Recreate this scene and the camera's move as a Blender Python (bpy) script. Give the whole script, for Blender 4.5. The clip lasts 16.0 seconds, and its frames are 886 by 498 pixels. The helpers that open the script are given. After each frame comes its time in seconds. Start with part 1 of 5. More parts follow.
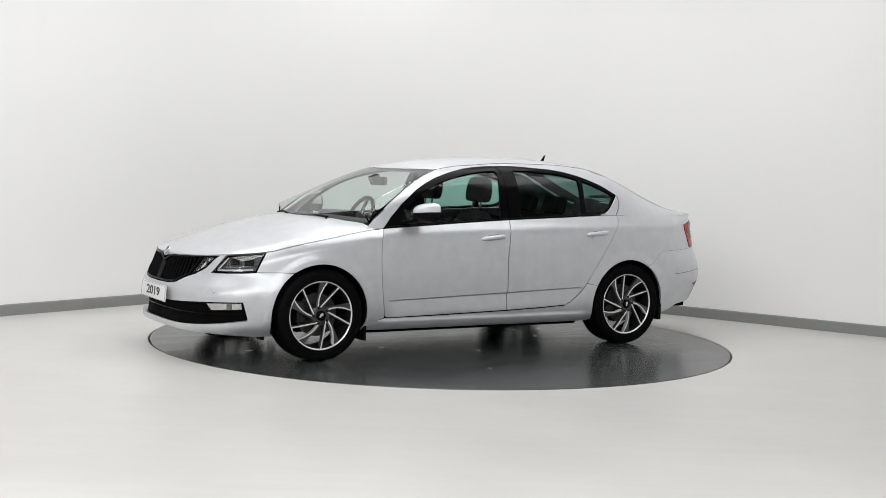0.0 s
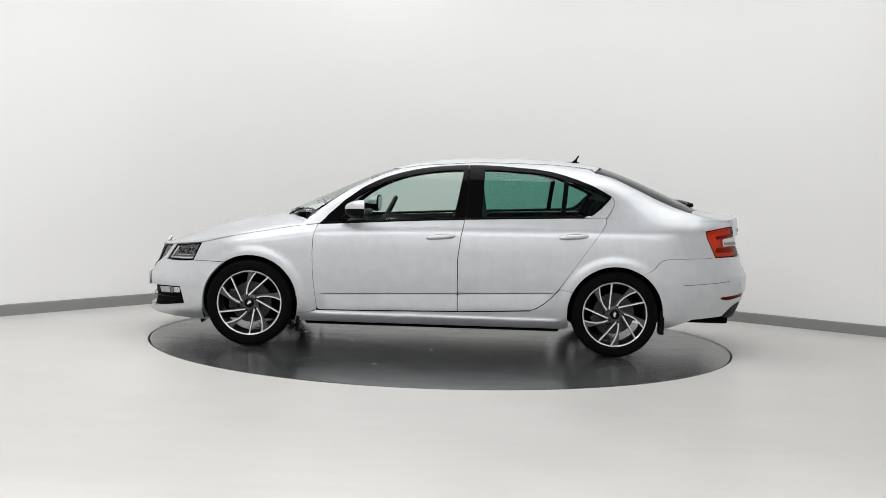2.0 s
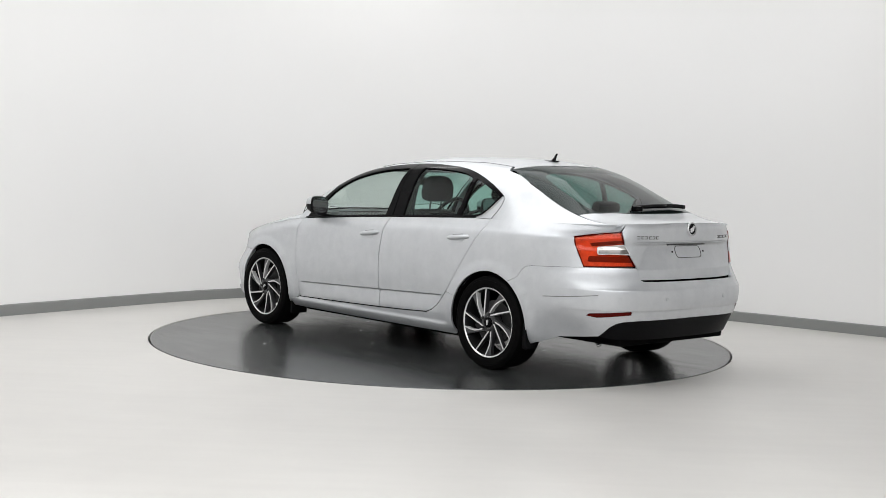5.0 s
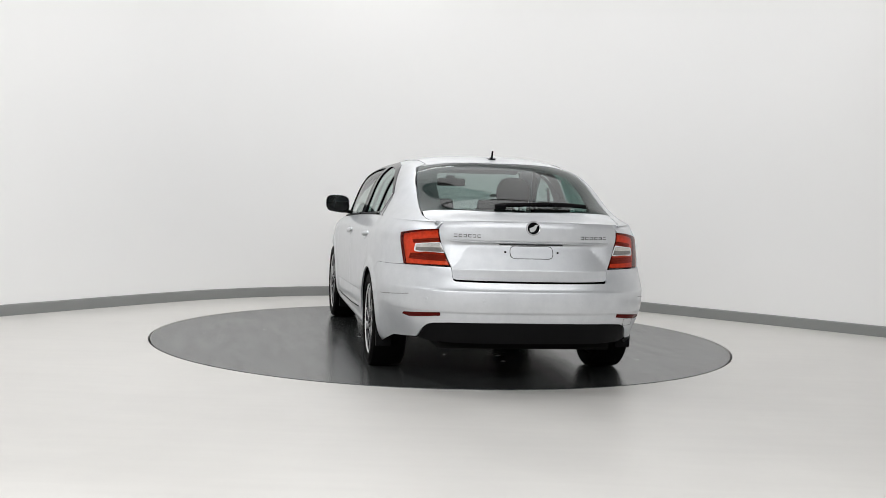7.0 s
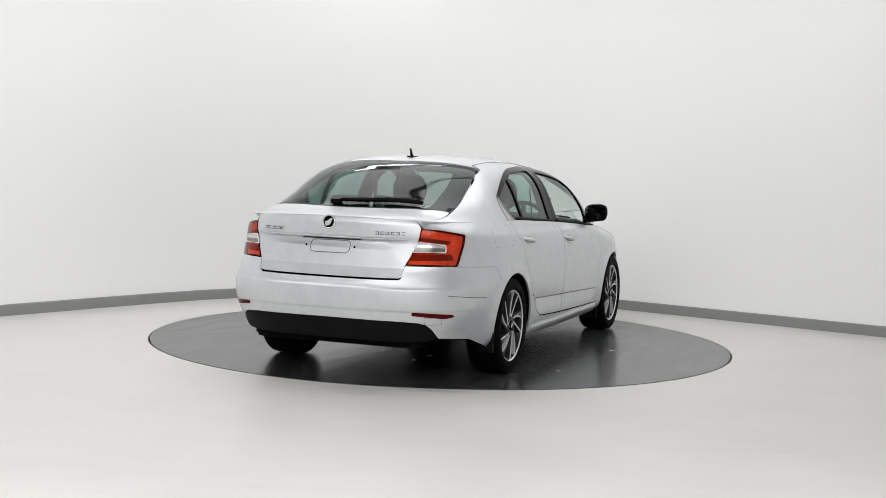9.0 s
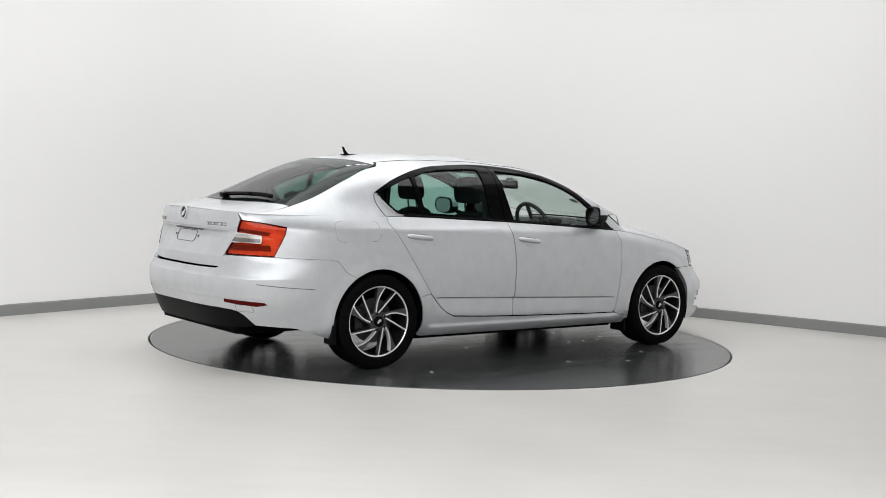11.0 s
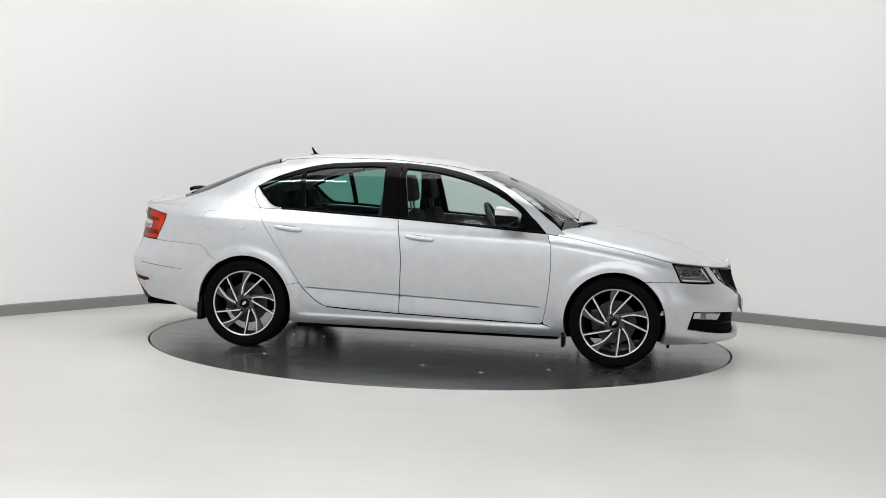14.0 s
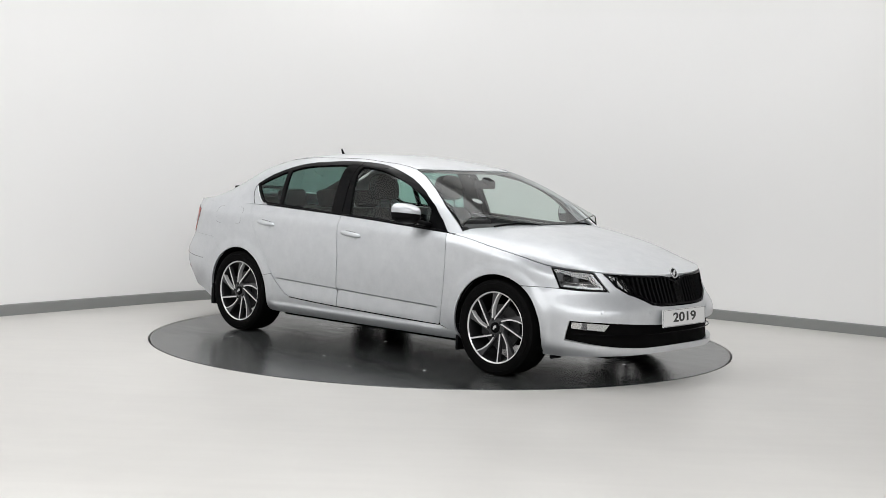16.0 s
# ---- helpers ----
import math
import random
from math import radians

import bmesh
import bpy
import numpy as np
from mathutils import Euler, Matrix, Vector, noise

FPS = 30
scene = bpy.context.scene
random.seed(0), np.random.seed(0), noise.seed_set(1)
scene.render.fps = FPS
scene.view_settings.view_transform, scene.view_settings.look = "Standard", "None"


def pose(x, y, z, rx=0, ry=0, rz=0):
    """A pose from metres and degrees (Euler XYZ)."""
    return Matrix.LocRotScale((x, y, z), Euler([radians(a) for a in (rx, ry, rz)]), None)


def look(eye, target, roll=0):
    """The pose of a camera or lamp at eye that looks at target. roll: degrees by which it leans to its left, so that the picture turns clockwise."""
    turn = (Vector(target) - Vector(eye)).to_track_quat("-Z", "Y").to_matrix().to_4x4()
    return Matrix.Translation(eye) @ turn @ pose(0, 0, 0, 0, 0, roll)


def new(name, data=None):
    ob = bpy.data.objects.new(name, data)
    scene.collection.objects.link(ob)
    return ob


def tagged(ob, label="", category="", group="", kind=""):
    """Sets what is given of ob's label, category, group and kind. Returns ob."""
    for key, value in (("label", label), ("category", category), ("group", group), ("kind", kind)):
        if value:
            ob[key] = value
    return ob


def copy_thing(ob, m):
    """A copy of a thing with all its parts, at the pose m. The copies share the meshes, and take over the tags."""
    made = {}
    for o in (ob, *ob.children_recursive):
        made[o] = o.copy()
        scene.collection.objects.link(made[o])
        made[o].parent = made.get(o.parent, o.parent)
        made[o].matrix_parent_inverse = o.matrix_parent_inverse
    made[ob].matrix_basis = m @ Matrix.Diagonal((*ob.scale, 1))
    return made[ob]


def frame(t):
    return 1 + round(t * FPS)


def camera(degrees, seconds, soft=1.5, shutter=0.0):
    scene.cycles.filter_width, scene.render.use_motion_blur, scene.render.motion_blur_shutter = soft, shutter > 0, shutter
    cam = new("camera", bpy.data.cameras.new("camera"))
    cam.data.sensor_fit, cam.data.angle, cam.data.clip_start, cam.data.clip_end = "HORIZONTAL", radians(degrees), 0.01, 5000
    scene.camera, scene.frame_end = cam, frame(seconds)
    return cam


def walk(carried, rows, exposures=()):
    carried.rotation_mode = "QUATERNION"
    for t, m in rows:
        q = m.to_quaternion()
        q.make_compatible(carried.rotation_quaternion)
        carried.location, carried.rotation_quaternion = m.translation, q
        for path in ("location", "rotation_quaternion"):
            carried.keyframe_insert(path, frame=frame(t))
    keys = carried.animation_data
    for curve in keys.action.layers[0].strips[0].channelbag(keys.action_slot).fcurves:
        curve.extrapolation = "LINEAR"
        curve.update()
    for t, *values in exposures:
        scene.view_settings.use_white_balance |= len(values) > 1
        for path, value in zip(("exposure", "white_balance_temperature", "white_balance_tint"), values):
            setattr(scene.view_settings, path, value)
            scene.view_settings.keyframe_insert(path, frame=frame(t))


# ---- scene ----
from mathutils import geometry

# camera: it stands still on a stand before the turntable
cam = camera(39.19, 16.0, soft=0.4)
EYE = look((0.0, -9.818, 1.365), (-0.0022, -0.0216, 0.7137), roll=1.831)
walk(cam, [(0.0, EYE), (16.0, EYE)])
# the turntable's angle in degrees, time by time; the car's place on it
TURN = [(0.0, 211.23), (0.5, 203.41), (1.0, 195.19), (1.5, 187.45), (2.0, 179.30), (2.5, 171.35), (3.0, 163.49), (3.5, 155.69), (4.0, 147.77), (4.5, 139.86), (5.0, 131.94), (5.5, 124.02), (6.0, 116.10), (6.5, 108.43), (7.0, 100.22), (7.5, 92.57), (8.0, 84.34), (8.5, 76.71), (9.0, 68.54), (9.5, 61.01), (10.0, 52.90), (10.5, 45.01), (11.0, 37.12), (11.5, 29.23), (12.0, 21.34), (12.5, 13.45), (13.0, 5.23), (13.5, -2.57), (14.0, -10.38), (14.5, -18.13), (15.0, -26.34), (15.5, -34.08), (16.0, -42.27)]
CX, CY = -0.0616, 0.1415

# world and lamps
world = bpy.data.worlds.new("world")
world.use_nodes = True
world.node_tree.nodes["Background"].inputs[0].default_value = (0.5, 0.52, 0.55, 1)
world.node_tree.nodes["Background"].inputs[1].default_value = 0.02
scene.world = world
scene.view_settings.exposure = 0.0
CEIL = 4.1
# place, length, width, turn, power
UNSEEN_LAMPS = [
    # two unseen overhead panels, added as broad fill from above
    (0.3, -0.45, 6.6, 2.4, 0, 104),
    (0.0, 1.6, 3.6, 1.4, 0, 22),
    (-2.75, -2.45, 1.5, 0.12, -21, 55),
    (-0.75, 2.62, 1.5, 0.15, 0, 8),
    # unseen large panel behind the camera, added as frontal fill
    (-0.2, -9.2, 11.0, 5.4, 0, 735),
]


# materials
def mat(name, color, rough=0.5, metal=0.0, coat=0.0, noise_scale=0.0, noise_amount=0.0, bump=0.0, bump_scale=200.0, spec=0.5):
    m = bpy.data.materials.new(name)
    m.use_nodes = True
    nt = m.node_tree
    b = nt.nodes["Principled BSDF"]
    b.inputs["Base Color"].default_value = (*color, 1)
    b.inputs["Roughness"].default_value = rough
    b.inputs["Metallic"].default_value = metal
    b.inputs["Coat Weight"].default_value = coat
    b.inputs["Coat Roughness"].default_value = 0.02
    b.inputs["Specular IOR Level"].default_value = spec
    if noise_scale or bump:
        tc = nt.nodes.new("ShaderNodeTexCoord")
    if noise_scale:
        n = nt.nodes.new("ShaderNodeTexNoise")
        n.inputs["Scale"].default_value = noise_scale
        n.inputs["Detail"].default_value = 6
        nt.links.new(tc.outputs["Object"], n.inputs["Vector"])
        mix = nt.nodes.new("ShaderNodeMix")
        mix.data_type = "RGBA"
        mix.inputs[6].default_value = (*[c * (1 - noise_amount) for c in color], 1)
        mix.inputs[7].default_value = (*[min(1, c * (1 + noise_amount)) for c in color], 1)
        nt.links.new(n.outputs["Fac"], mix.inputs[0])
        nt.links.new(mix.outputs[2], b.inputs["Base Color"])
        mr = nt.nodes.new("ShaderNodeMapRange")
        mr.inputs["To Min"].default_value = max(0.02, rough * 0.8)
        mr.inputs["To Max"].default_value = min(1, rough * 1.25)
        nt.links.new(n.outputs["Fac"], mr.inputs["Value"])
        nt.links.new(mr.outputs[0], b.inputs["Roughness"])
    if bump:
        n2 = nt.nodes.new("ShaderNodeTexNoise")
        n2.inputs["Scale"].default_value = bump_scale
        n2.inputs["Detail"].default_value = 4
        nt.links.new(tc.outputs["Object"], n2.inputs["Vector"])
        bp = nt.nodes.new("ShaderNodeBump")
        bp.inputs["Strength"].default_value = bump
        bp.inputs["Distance"].default_value = 0.002
        nt.links.new(n2.outputs["Fac"], bp.inputs["Height"])
        nt.links.new(bp.outputs[0], b.inputs["Normal"])
    return m


def glass(name, tint, base=0.05):
    """Thin glazing: tinted, with a gloss that grows towards grazing angles; base is its gloss seen square on."""
    m = bpy.data.materials.new(name)
    m.use_nodes = True
    nt = m.node_tree
    nt.nodes.clear()
    out = nt.nodes.new("ShaderNodeOutputMaterial")
    mix = nt.nodes.new("ShaderNodeMixShader")
    tr = nt.nodes.new("ShaderNodeBsdfTransparent")
    gl = nt.nodes.new("ShaderNodeBsdfGlossy")
    lw = nt.nodes.new("ShaderNodeLayerWeight")
    lw.inputs[0].default_value = 0.5
    pw = nt.nodes.new("ShaderNodeMath")
    pw.operation = "POWER"
    pw.inputs[1].default_value = 5.0
    ma = nt.nodes.new("ShaderNodeMath")
    ma.operation = "MULTIPLY_ADD"
    ma.inputs[1].default_value = 1 - base
    ma.inputs[2].default_value = base
    tr.inputs[0].default_value = (*tint, 1)
    gl.inputs["Roughness"].default_value = 0.0
    nt.links.new(lw.outputs["Facing"], pw.inputs[0])
    nt.links.new(pw.outputs[0], ma.inputs[0])
    nt.links.new(ma.outputs[0], mix.inputs[0])
    nt.links.new(tr.outputs[0], mix.inputs[1])
    nt.links.new(gl.outputs[0], mix.inputs[2])
    nt.links.new(mix.outputs[0], out.inputs[0])
    return m


def paint_silver():
    """Silver metallic lacquer: fine flakes and a faint orange peel under a clear coat."""
    m = mat("silver_paint", (0.66, 0.68, 0.70), 0.45, 0.66, coat=0.6, spec=0.4)
    nt = m.node_tree
    b = nt.nodes["Principled BSDF"]
    b.inputs["Coat Roughness"].default_value = 0.035
    tc = nt.nodes.new("ShaderNodeTexCoord")
    v = nt.nodes.new("ShaderNodeTexVoronoi")
    v.inputs["Scale"].default_value = 420
    nt.links.new(tc.outputs["Object"], v.inputs["Vector"])
    mr = nt.nodes.new("ShaderNodeMapRange")
    mr.inputs["To Min"].default_value = 0.38
    mr.inputs["To Max"].default_value = 0.52
    nt.links.new(v.outputs["Color"], mr.inputs["Value"])
    nt.links.new(mr.outputs[0], b.inputs["Roughness"])
    cloud = nt.nodes.new("ShaderNodeTexNoise")
    cloud.inputs["Scale"].default_value = 9
    cloud.inputs["Detail"].default_value = 8
    cloud.inputs["Roughness"].default_value = 0.7
    nt.links.new(tc.outputs["Object"], cloud.inputs["Vector"])
    both = nt.nodes.new("ShaderNodeMath")
    both.operation = "MULTIPLY_ADD"
    both.inputs[1].default_value = 0.45
    nt.links.new(v.outputs["Color"], both.inputs[0])
    nt.links.new(cloud.outputs["Fac"], both.inputs[2])
    ramp = nt.nodes.new("ShaderNodeValToRGB")
    ramp.color_ramp.elements[0].position, ramp.color_ramp.elements[1].position = 0.35, 1.0
    ramp.color_ramp.elements[0].color = (0.545, 0.563, 0.588, 1)
    ramp.color_ramp.elements[1].color = (0.665, 0.680, 0.700, 1)
    nt.links.new(both.outputs[0], ramp.inputs[0])
    nt.links.new(ramp.outputs[0], b.inputs["Base Color"])
    return m


def table_paint():
    """Grey turntable paint with wiped streaks and tyre marks."""
    m = mat("turntable_paint", (0.13, 0.135, 0.135), 0.3, spec=1.0)
    nt = m.node_tree
    b = nt.nodes["Principled BSDF"]
    tc = nt.nodes.new("ShaderNodeTexCoord")
    mp = nt.nodes.new("ShaderNodeMapping")
    mp.inputs["Scale"].default_value = (0.5, 3.0, 1)
    nt.links.new(tc.outputs["Object"], mp.inputs[0])
    n = nt.nodes.new("ShaderNodeTexNoise")
    n.inputs["Scale"].default_value = 3.2
    n.inputs["Detail"].default_value = 9
    n.inputs["Roughness"].default_value = 0.62
    n.inputs["Distortion"].default_value = 0.15
    nt.links.new(mp.outputs[0], n.inputs["Vector"])
    r = nt.nodes.new("ShaderNodeValToRGB")
    r.color_ramp.elements[0].position, r.color_ramp.elements[1].position = 0.3, 0.75
    r.color_ramp.elements[0].color = (0.022, 0.0235, 0.0235, 1)
    r.color_ramp.elements[1].color = (0.060, 0.063, 0.062, 1)
    nt.links.new(n.outputs["Fac"], r.inputs[0])
    nt.links.new(r.outputs[0], b.inputs["Base Color"])
    mr = nt.nodes.new("ShaderNodeMapRange")
    mr.inputs["To Min"].default_value = 0.14
    mr.inputs["To Max"].default_value = 0.30
    nt.links.new(n.outputs["Fac"], mr.inputs["Value"])
    nt.links.new(mr.outputs[0], b.inputs["Roughness"])
    return m


def floor_resin():
    """Poured pale resin, satin, with cloudy wear and long wiped scuffs."""
    m = mat("pale_epoxy_floor", (0.60, 0.595, 0.58), 0.3, spec=0.4)
    nt = m.node_tree
    b = nt.nodes["Principled BSDF"]
    tc = nt.nodes.new("ShaderNodeTexCoord")
    n = nt.nodes.new("ShaderNodeTexNoise")
    n.inputs["Scale"].default_value = 1.3
    n.inputs["Detail"].default_value = 7
    n.inputs["Roughness"].default_value = 0.6
    nt.links.new(tc.outputs["Object"], n.inputs["Vector"])
    mp = nt.nodes.new("ShaderNodeMapping")
    mp.inputs["Scale"].default_value = (0.6, 5.0, 1)
    mp.inputs["Rotation"].default_value = (0, 0, 0.25)
    nt.links.new(tc.outputs["Object"], mp.inputs[0])
    n2 = nt.nodes.new("ShaderNodeTexNoise")
    n2.inputs["Scale"].default_value = 2.0
    n2.inputs["Detail"].default_value = 6
    n2.inputs["Distortion"].default_value = 0.1
    nt.links.new(mp.outputs[0], n2.inputs["Vector"])
    add = nt.nodes.new("ShaderNodeMath")
    add.operation = "MULTIPLY_ADD"
    add.inputs[1].default_value = 0.45
    nt.links.new(n2.outputs["Fac"], add.inputs[0])
    nt.links.new(n.outputs["Fac"], add.inputs[2])
    r = nt.nodes.new("ShaderNodeValToRGB")
    r.color_ramp.elements[0].position, r.color_ramp.elements[1].position = 0.55, 1.0
    r.color_ramp.elements[0].color = (0.585, 0.571, 0.548, 1)
    r.color_ramp.elements[1].color = (0.65, 0.636, 0.612, 1)
    nt.links.new(add.outputs[0], r.inputs[0])
    nt.links.new(r.outputs[0], b.inputs["Base Color"])
    mr = nt.nodes.new("ShaderNodeMapRange")
    mr.inputs["From Min"].default_value, mr.inputs["From Max"].default_value = 0.5, 1.1
    mr.inputs["To Min"].default_value, mr.inputs["To Max"].default_value = 0.34, 0.42
    nt.links.new(add.outputs[0], mr.inputs["Value"])
    nt.links.new(mr.outputs[0], b.inputs["Roughness"])
    return m


SILVER = paint_silver()
BLACK_GLOSS = mat("gloss_black_trim", (0.004, 0.004, 0.0045), 0.10, spec=0.06)
BLACK = mat("black_plastic", (0.004, 0.004, 0.0045), 0.5, bump=0.25, bump_scale=600, spec=0.08)
RUBBER = mat("tyre_rubber", (0.004, 0.004, 0.004), 0.6, noise_scale=30, noise_amount=0.25, bump=0.2, bump_scale=300, spec=0.04)
VOID = mat("underbody_black", (0.003, 0.003, 0.003), 0.8, noise_scale=12, noise_amount=0.4, spec=0.05)
CHROME = mat("chrome", (0.82, 0.83, 0.84), 0.08, 1.0)
MACHINED = mat("machined_alloy", (0.84, 0.84, 0.84), 0.24, 0.40, noise_scale=60, noise_amount=0.05)
# mirror metal darkened to stand for the dark surroundings it reflects
MIRROR = mat("dark_reflection_mirror", (0.34, 0.36, 0.37), 0.02, 1.0)
EMBLEM = mat("bright_emblem", (0.72, 0.73, 0.74), 0.22, 0.55)
RIM_GREY = mat("anthracite_wheel_paint", (0.035, 0.035, 0.037), 0.32, 0.2, coat=0.2)
BLADE = mat("grey_spoke_paint", (0.065, 0.065, 0.068), 0.34, 0.5, coat=0.3, noise_scale=40, noise_amount=0.15)
RIM_DARK = mat("dark_rim_barrel", (0.022, 0.022, 0.023), 0.3, 0.4, spec=0.3)
STEEL = mat("brake_steel", (0.10, 0.10, 0.10), 0.4, 0.6, noise_scale=40, noise_amount=0.2)
RED_LENS = glass("red_lens", (0.94, 0.13, 0.045), 0.02)
LAMP_SILVER = mat("ribbed_lamp_reflector", (0.72, 0.70, 0.67), 0.35, 0.15, noise_scale=38, noise_amount=0.4, bump=0.5, bump_scale=60)
BAND_RED = mat("dark_lamp_chamber", (0.13, 0.11, 0.10), 0.3, noise_scale=40, noise_amount=0.5)
# ceramic border, also standing for the dark interior behind the rear window
FRIT_AND_LINING = mat("dark_border_and_lining", (0.022, 0.023, 0.023), 0.4, noise_scale=20, noise_amount=0.2)
DISC = mat("brake_disc_steel", (0.03, 0.03, 0.03), 0.45, 0.3, noise_scale=40, noise_amount=0.2)
SMOKED = mat("smoked_lens", (0.20, 0.19, 0.18), 0.12, 0.4, noise_scale=60, noise_amount=0.4)
DARK_RED = mat("dark_red_reflector", (0.075, 0.004, 0.003), 0.15, spec=0.06)
CLEAR_LENS = mat("clear_lens_inner", (0.62, 0.60, 0.57), 0.15, 0.5, noise_scale=70, noise_amount=0.35)
WHITE_PLATE = mat("white_plate", (0.78, 0.78, 0.78), 0.4)
PLATE_BLACK = mat("plate_letters", (0.012, 0.012, 0.012), 0.4)
FABRIC = mat("black_seat_fabric", (0.016, 0.016, 0.017), 0.9, noise_scale=90, noise_amount=0.3, bump=0.5, bump_scale=500)
DASH = mat("dark_dashboard", (0.022, 0.022, 0.023), 0.6, bump=0.3, bump_scale=400)
LINER = mat("pale_headliner", (0.42, 0.42, 0.41), 0.9)
LAMP_DARK = mat("lamp_housing", (0.10, 0.10, 0.105), 0.28, 0.4, noise_scale=50, noise_amount=0.5)
LAMP_CHROME = mat("lamp_reflector", (0.6, 0.6, 0.6), 0.15, 1.0)
LED_WHITE = mat("light_guide", (0.75, 0.76, 0.78), 0.2)
REAR_GLASS = glass("rear_window_glass", (0.28, 0.37, 0.355), 0.02)
CLEAR = glass("clear_lens", (0.95, 0.96, 0.96), 0.08)
SCREEN = glass("windscreen_glass", (0.85, 0.90, 0.88), 0.07)
GREEN = glass("green_tinted_glass", (0.775, 0.87, 0.83), 0.045)
GREEN_DARK = glass("dark_green_tinted_glass", (0.34, 0.57, 0.51), 0.045)
WALL = mat("white_wall_paint", (0.87, 0.866, 0.860), 0.7, noise_scale=0.7, noise_amount=0.015, bump=0.08, bump_scale=40)
FLOOR = floor_resin()
SKIRT = mat("grey_skirting", (0.235, 0.24, 0.235), 0.5, noise_scale=3, noise_amount=0.06)
CEILING = mat("unseen_dark_ceiling", (0.05, 0.05, 0.05), 0.9, noise_scale=2, noise_amount=0.1)
TUBE = mat("lamp_housing_white", (0.7, 0.7, 0.7), 0.5)
# tone of the unseen walls, set for fill and reflections on the car
UNSEEN_WALL = mat("unseen_rear_wall", (0.22, 0.22, 0.222), 0.9, noise_scale=2, noise_amount=0.15)
TABLE = table_paint()
SEAM = mat("turntable_seam", (0.012, 0.012, 0.012), 0.7)
# pale tone of the screen sticker and of the turntable's painted glints
STICKER_GLINT = mat("sticker_and_glint", (0.55, 0.56, 0.56), 0.6)


# mesh helpers
def mk(name, verts, faces, material, parent=None, label="", normals=None, smooth=True):
    me = bpy.data.meshes.new(name)
    me.from_pydata([tuple(map(float, v)) for v in verts], [], faces)
    for mm in (material if isinstance(material, (list, tuple)) else [material]):
        me.materials.append(mm)
    if smooth:
        me.polygons.foreach_set("use_smooth", [True] * len(me.polygons))
    me.update()
    if normals is not None:
        me.normals_split_custom_set_from_vertices([tuple(map(float, n)) for n in normals])
    ob = new(name, me)
    ob.parent = parent
    if label:
        ob["label"] = label
    return ob


def part(name, bm, material, parent, label="", smooth=False, bevel=0.0):
    if bevel:
        bmesh.ops.bevel(bm, geom=list(bm.edges), offset=bevel, segments=2, affect="EDGES", profile=0.6)
    bmesh.ops.recalc_face_normals(bm, faces=list(bm.faces))
    me = bpy.data.meshes.new(name)
    bm.to_mesh(me)
    bm.free()
    me.materials.append(material)
    if smooth:
        me.polygons.foreach_set("use_smooth", [True] * len(me.polygons))
        me.set_sharp_from_angle(angle=radians(38))
    ob = new(name, me)
    ob.parent = parent
    if label:
        ob["label"] = label
    return ob


def box(c, s, rot=None):
    bm = bmesh.new()
    bmesh.ops.create_cube(bm, size=1)
    m = Matrix.Translation(c) @ (rot.to_4x4() if rot else Matrix()) @ Matrix.Diagonal((*s, 1))
    bmesh.ops.transform(bm, matrix=m, verts=bm.verts)
    return bm


def prism(poly, depth, m=None):
    """A flat outline (x, y) given thickness along z."""
    bm = bmesh.new()
    lo = [bm.verts.new((x, y, 0)) for x, y in poly]
    hi = [bm.verts.new((x, y, depth)) for x, y in poly]
    bm.faces.new(lo[::-1])
    bm.faces.new(hi)
    for i in range(len(poly)):
        j = (i + 1) % len(poly)
        bm.faces.new((lo[i], lo[j], hi[j], hi[i]))
    if m is not None:
        bmesh.ops.transform(bm, matrix=m, verts=bm.verts)
    return bm


def lathe(profile, n=64, axis="y", close=False):
    """Turn a profile of (radius, height) about an axis."""
    bm = bmesh.new()
    rings = []
    for r, h in profile:
        ring = []
        for i in range(n):
            a = 2 * math.pi * i / n
            c, s = r * math.cos(a), r * math.sin(a)
            ring.append(bm.verts.new((c, h, s) if axis == "y" else (c, s, h)))
        rings.append(ring)
    pairs = list(zip(rings, rings[1:])) + ([(rings[-1], rings[0])] if close else [])
    for a, b in pairs:
        for i in range(n):
            j = (i + 1) % n
            bm.faces.new((a[i], a[j], b[j], b[i]))
    if not close:
        for ring in (rings[0], rings[-1]):
            if (ring[0].co - ring[n // 2].co).length < 0.02:
                bm.faces.new(ring)
    return bm


def tube(name, pts, radius, material, parent, label="", closed=False, n=6, flat=1.0):
    pts = [Vector(p) for p in pts]
    verts, faces = [], []
    k = len(pts)
    for i, p in enumerate(pts):
        a = pts[(i - 1) % k] if (closed or i) else pts[0]
        b = pts[(i + 1) % k] if (closed or i < k - 1) else pts[-1]
        d = (b - a).normalized()
        s = d.cross(Vector((0, 0, 1)))
        s = s.normalized() if s.length > 0.05 else Vector((0, 1, 0))
        t = s.cross(d).normalized()
        for j in range(n):
            w = 2 * math.pi * j / n
            verts.append(p + s * math.cos(w) * radius + t * math.sin(w) * radius * flat)
    for i in range(k if closed else k - 1):
        for j in range(n):
            a, b = i * n, ((i + 1) % k) * n
            faces.append((a + j, a + (j + 1) % n, b + (j + 1) % n, b + j))
    if not closed:
        faces.append(tuple(range(n))[::-1])
        faces.append(tuple(range((k - 1) * n, k * n)))
    return mk(name, verts, faces, material, parent, label)


def dense(poly, step, closed=True):
    out = []
    k = len(poly)
    for i in range(k if closed else k - 1):
        a, b = np.array(poly[i], float), np.array(poly[(i + 1) % k], float)
        m = max(1, int(math.ceil(np.hypot(*(b - a)) / step)))
        out += [a + (b - a) * j / m for j in range(m)]
    if not closed:
        out.append(np.array(poly[-1], float))
    return out


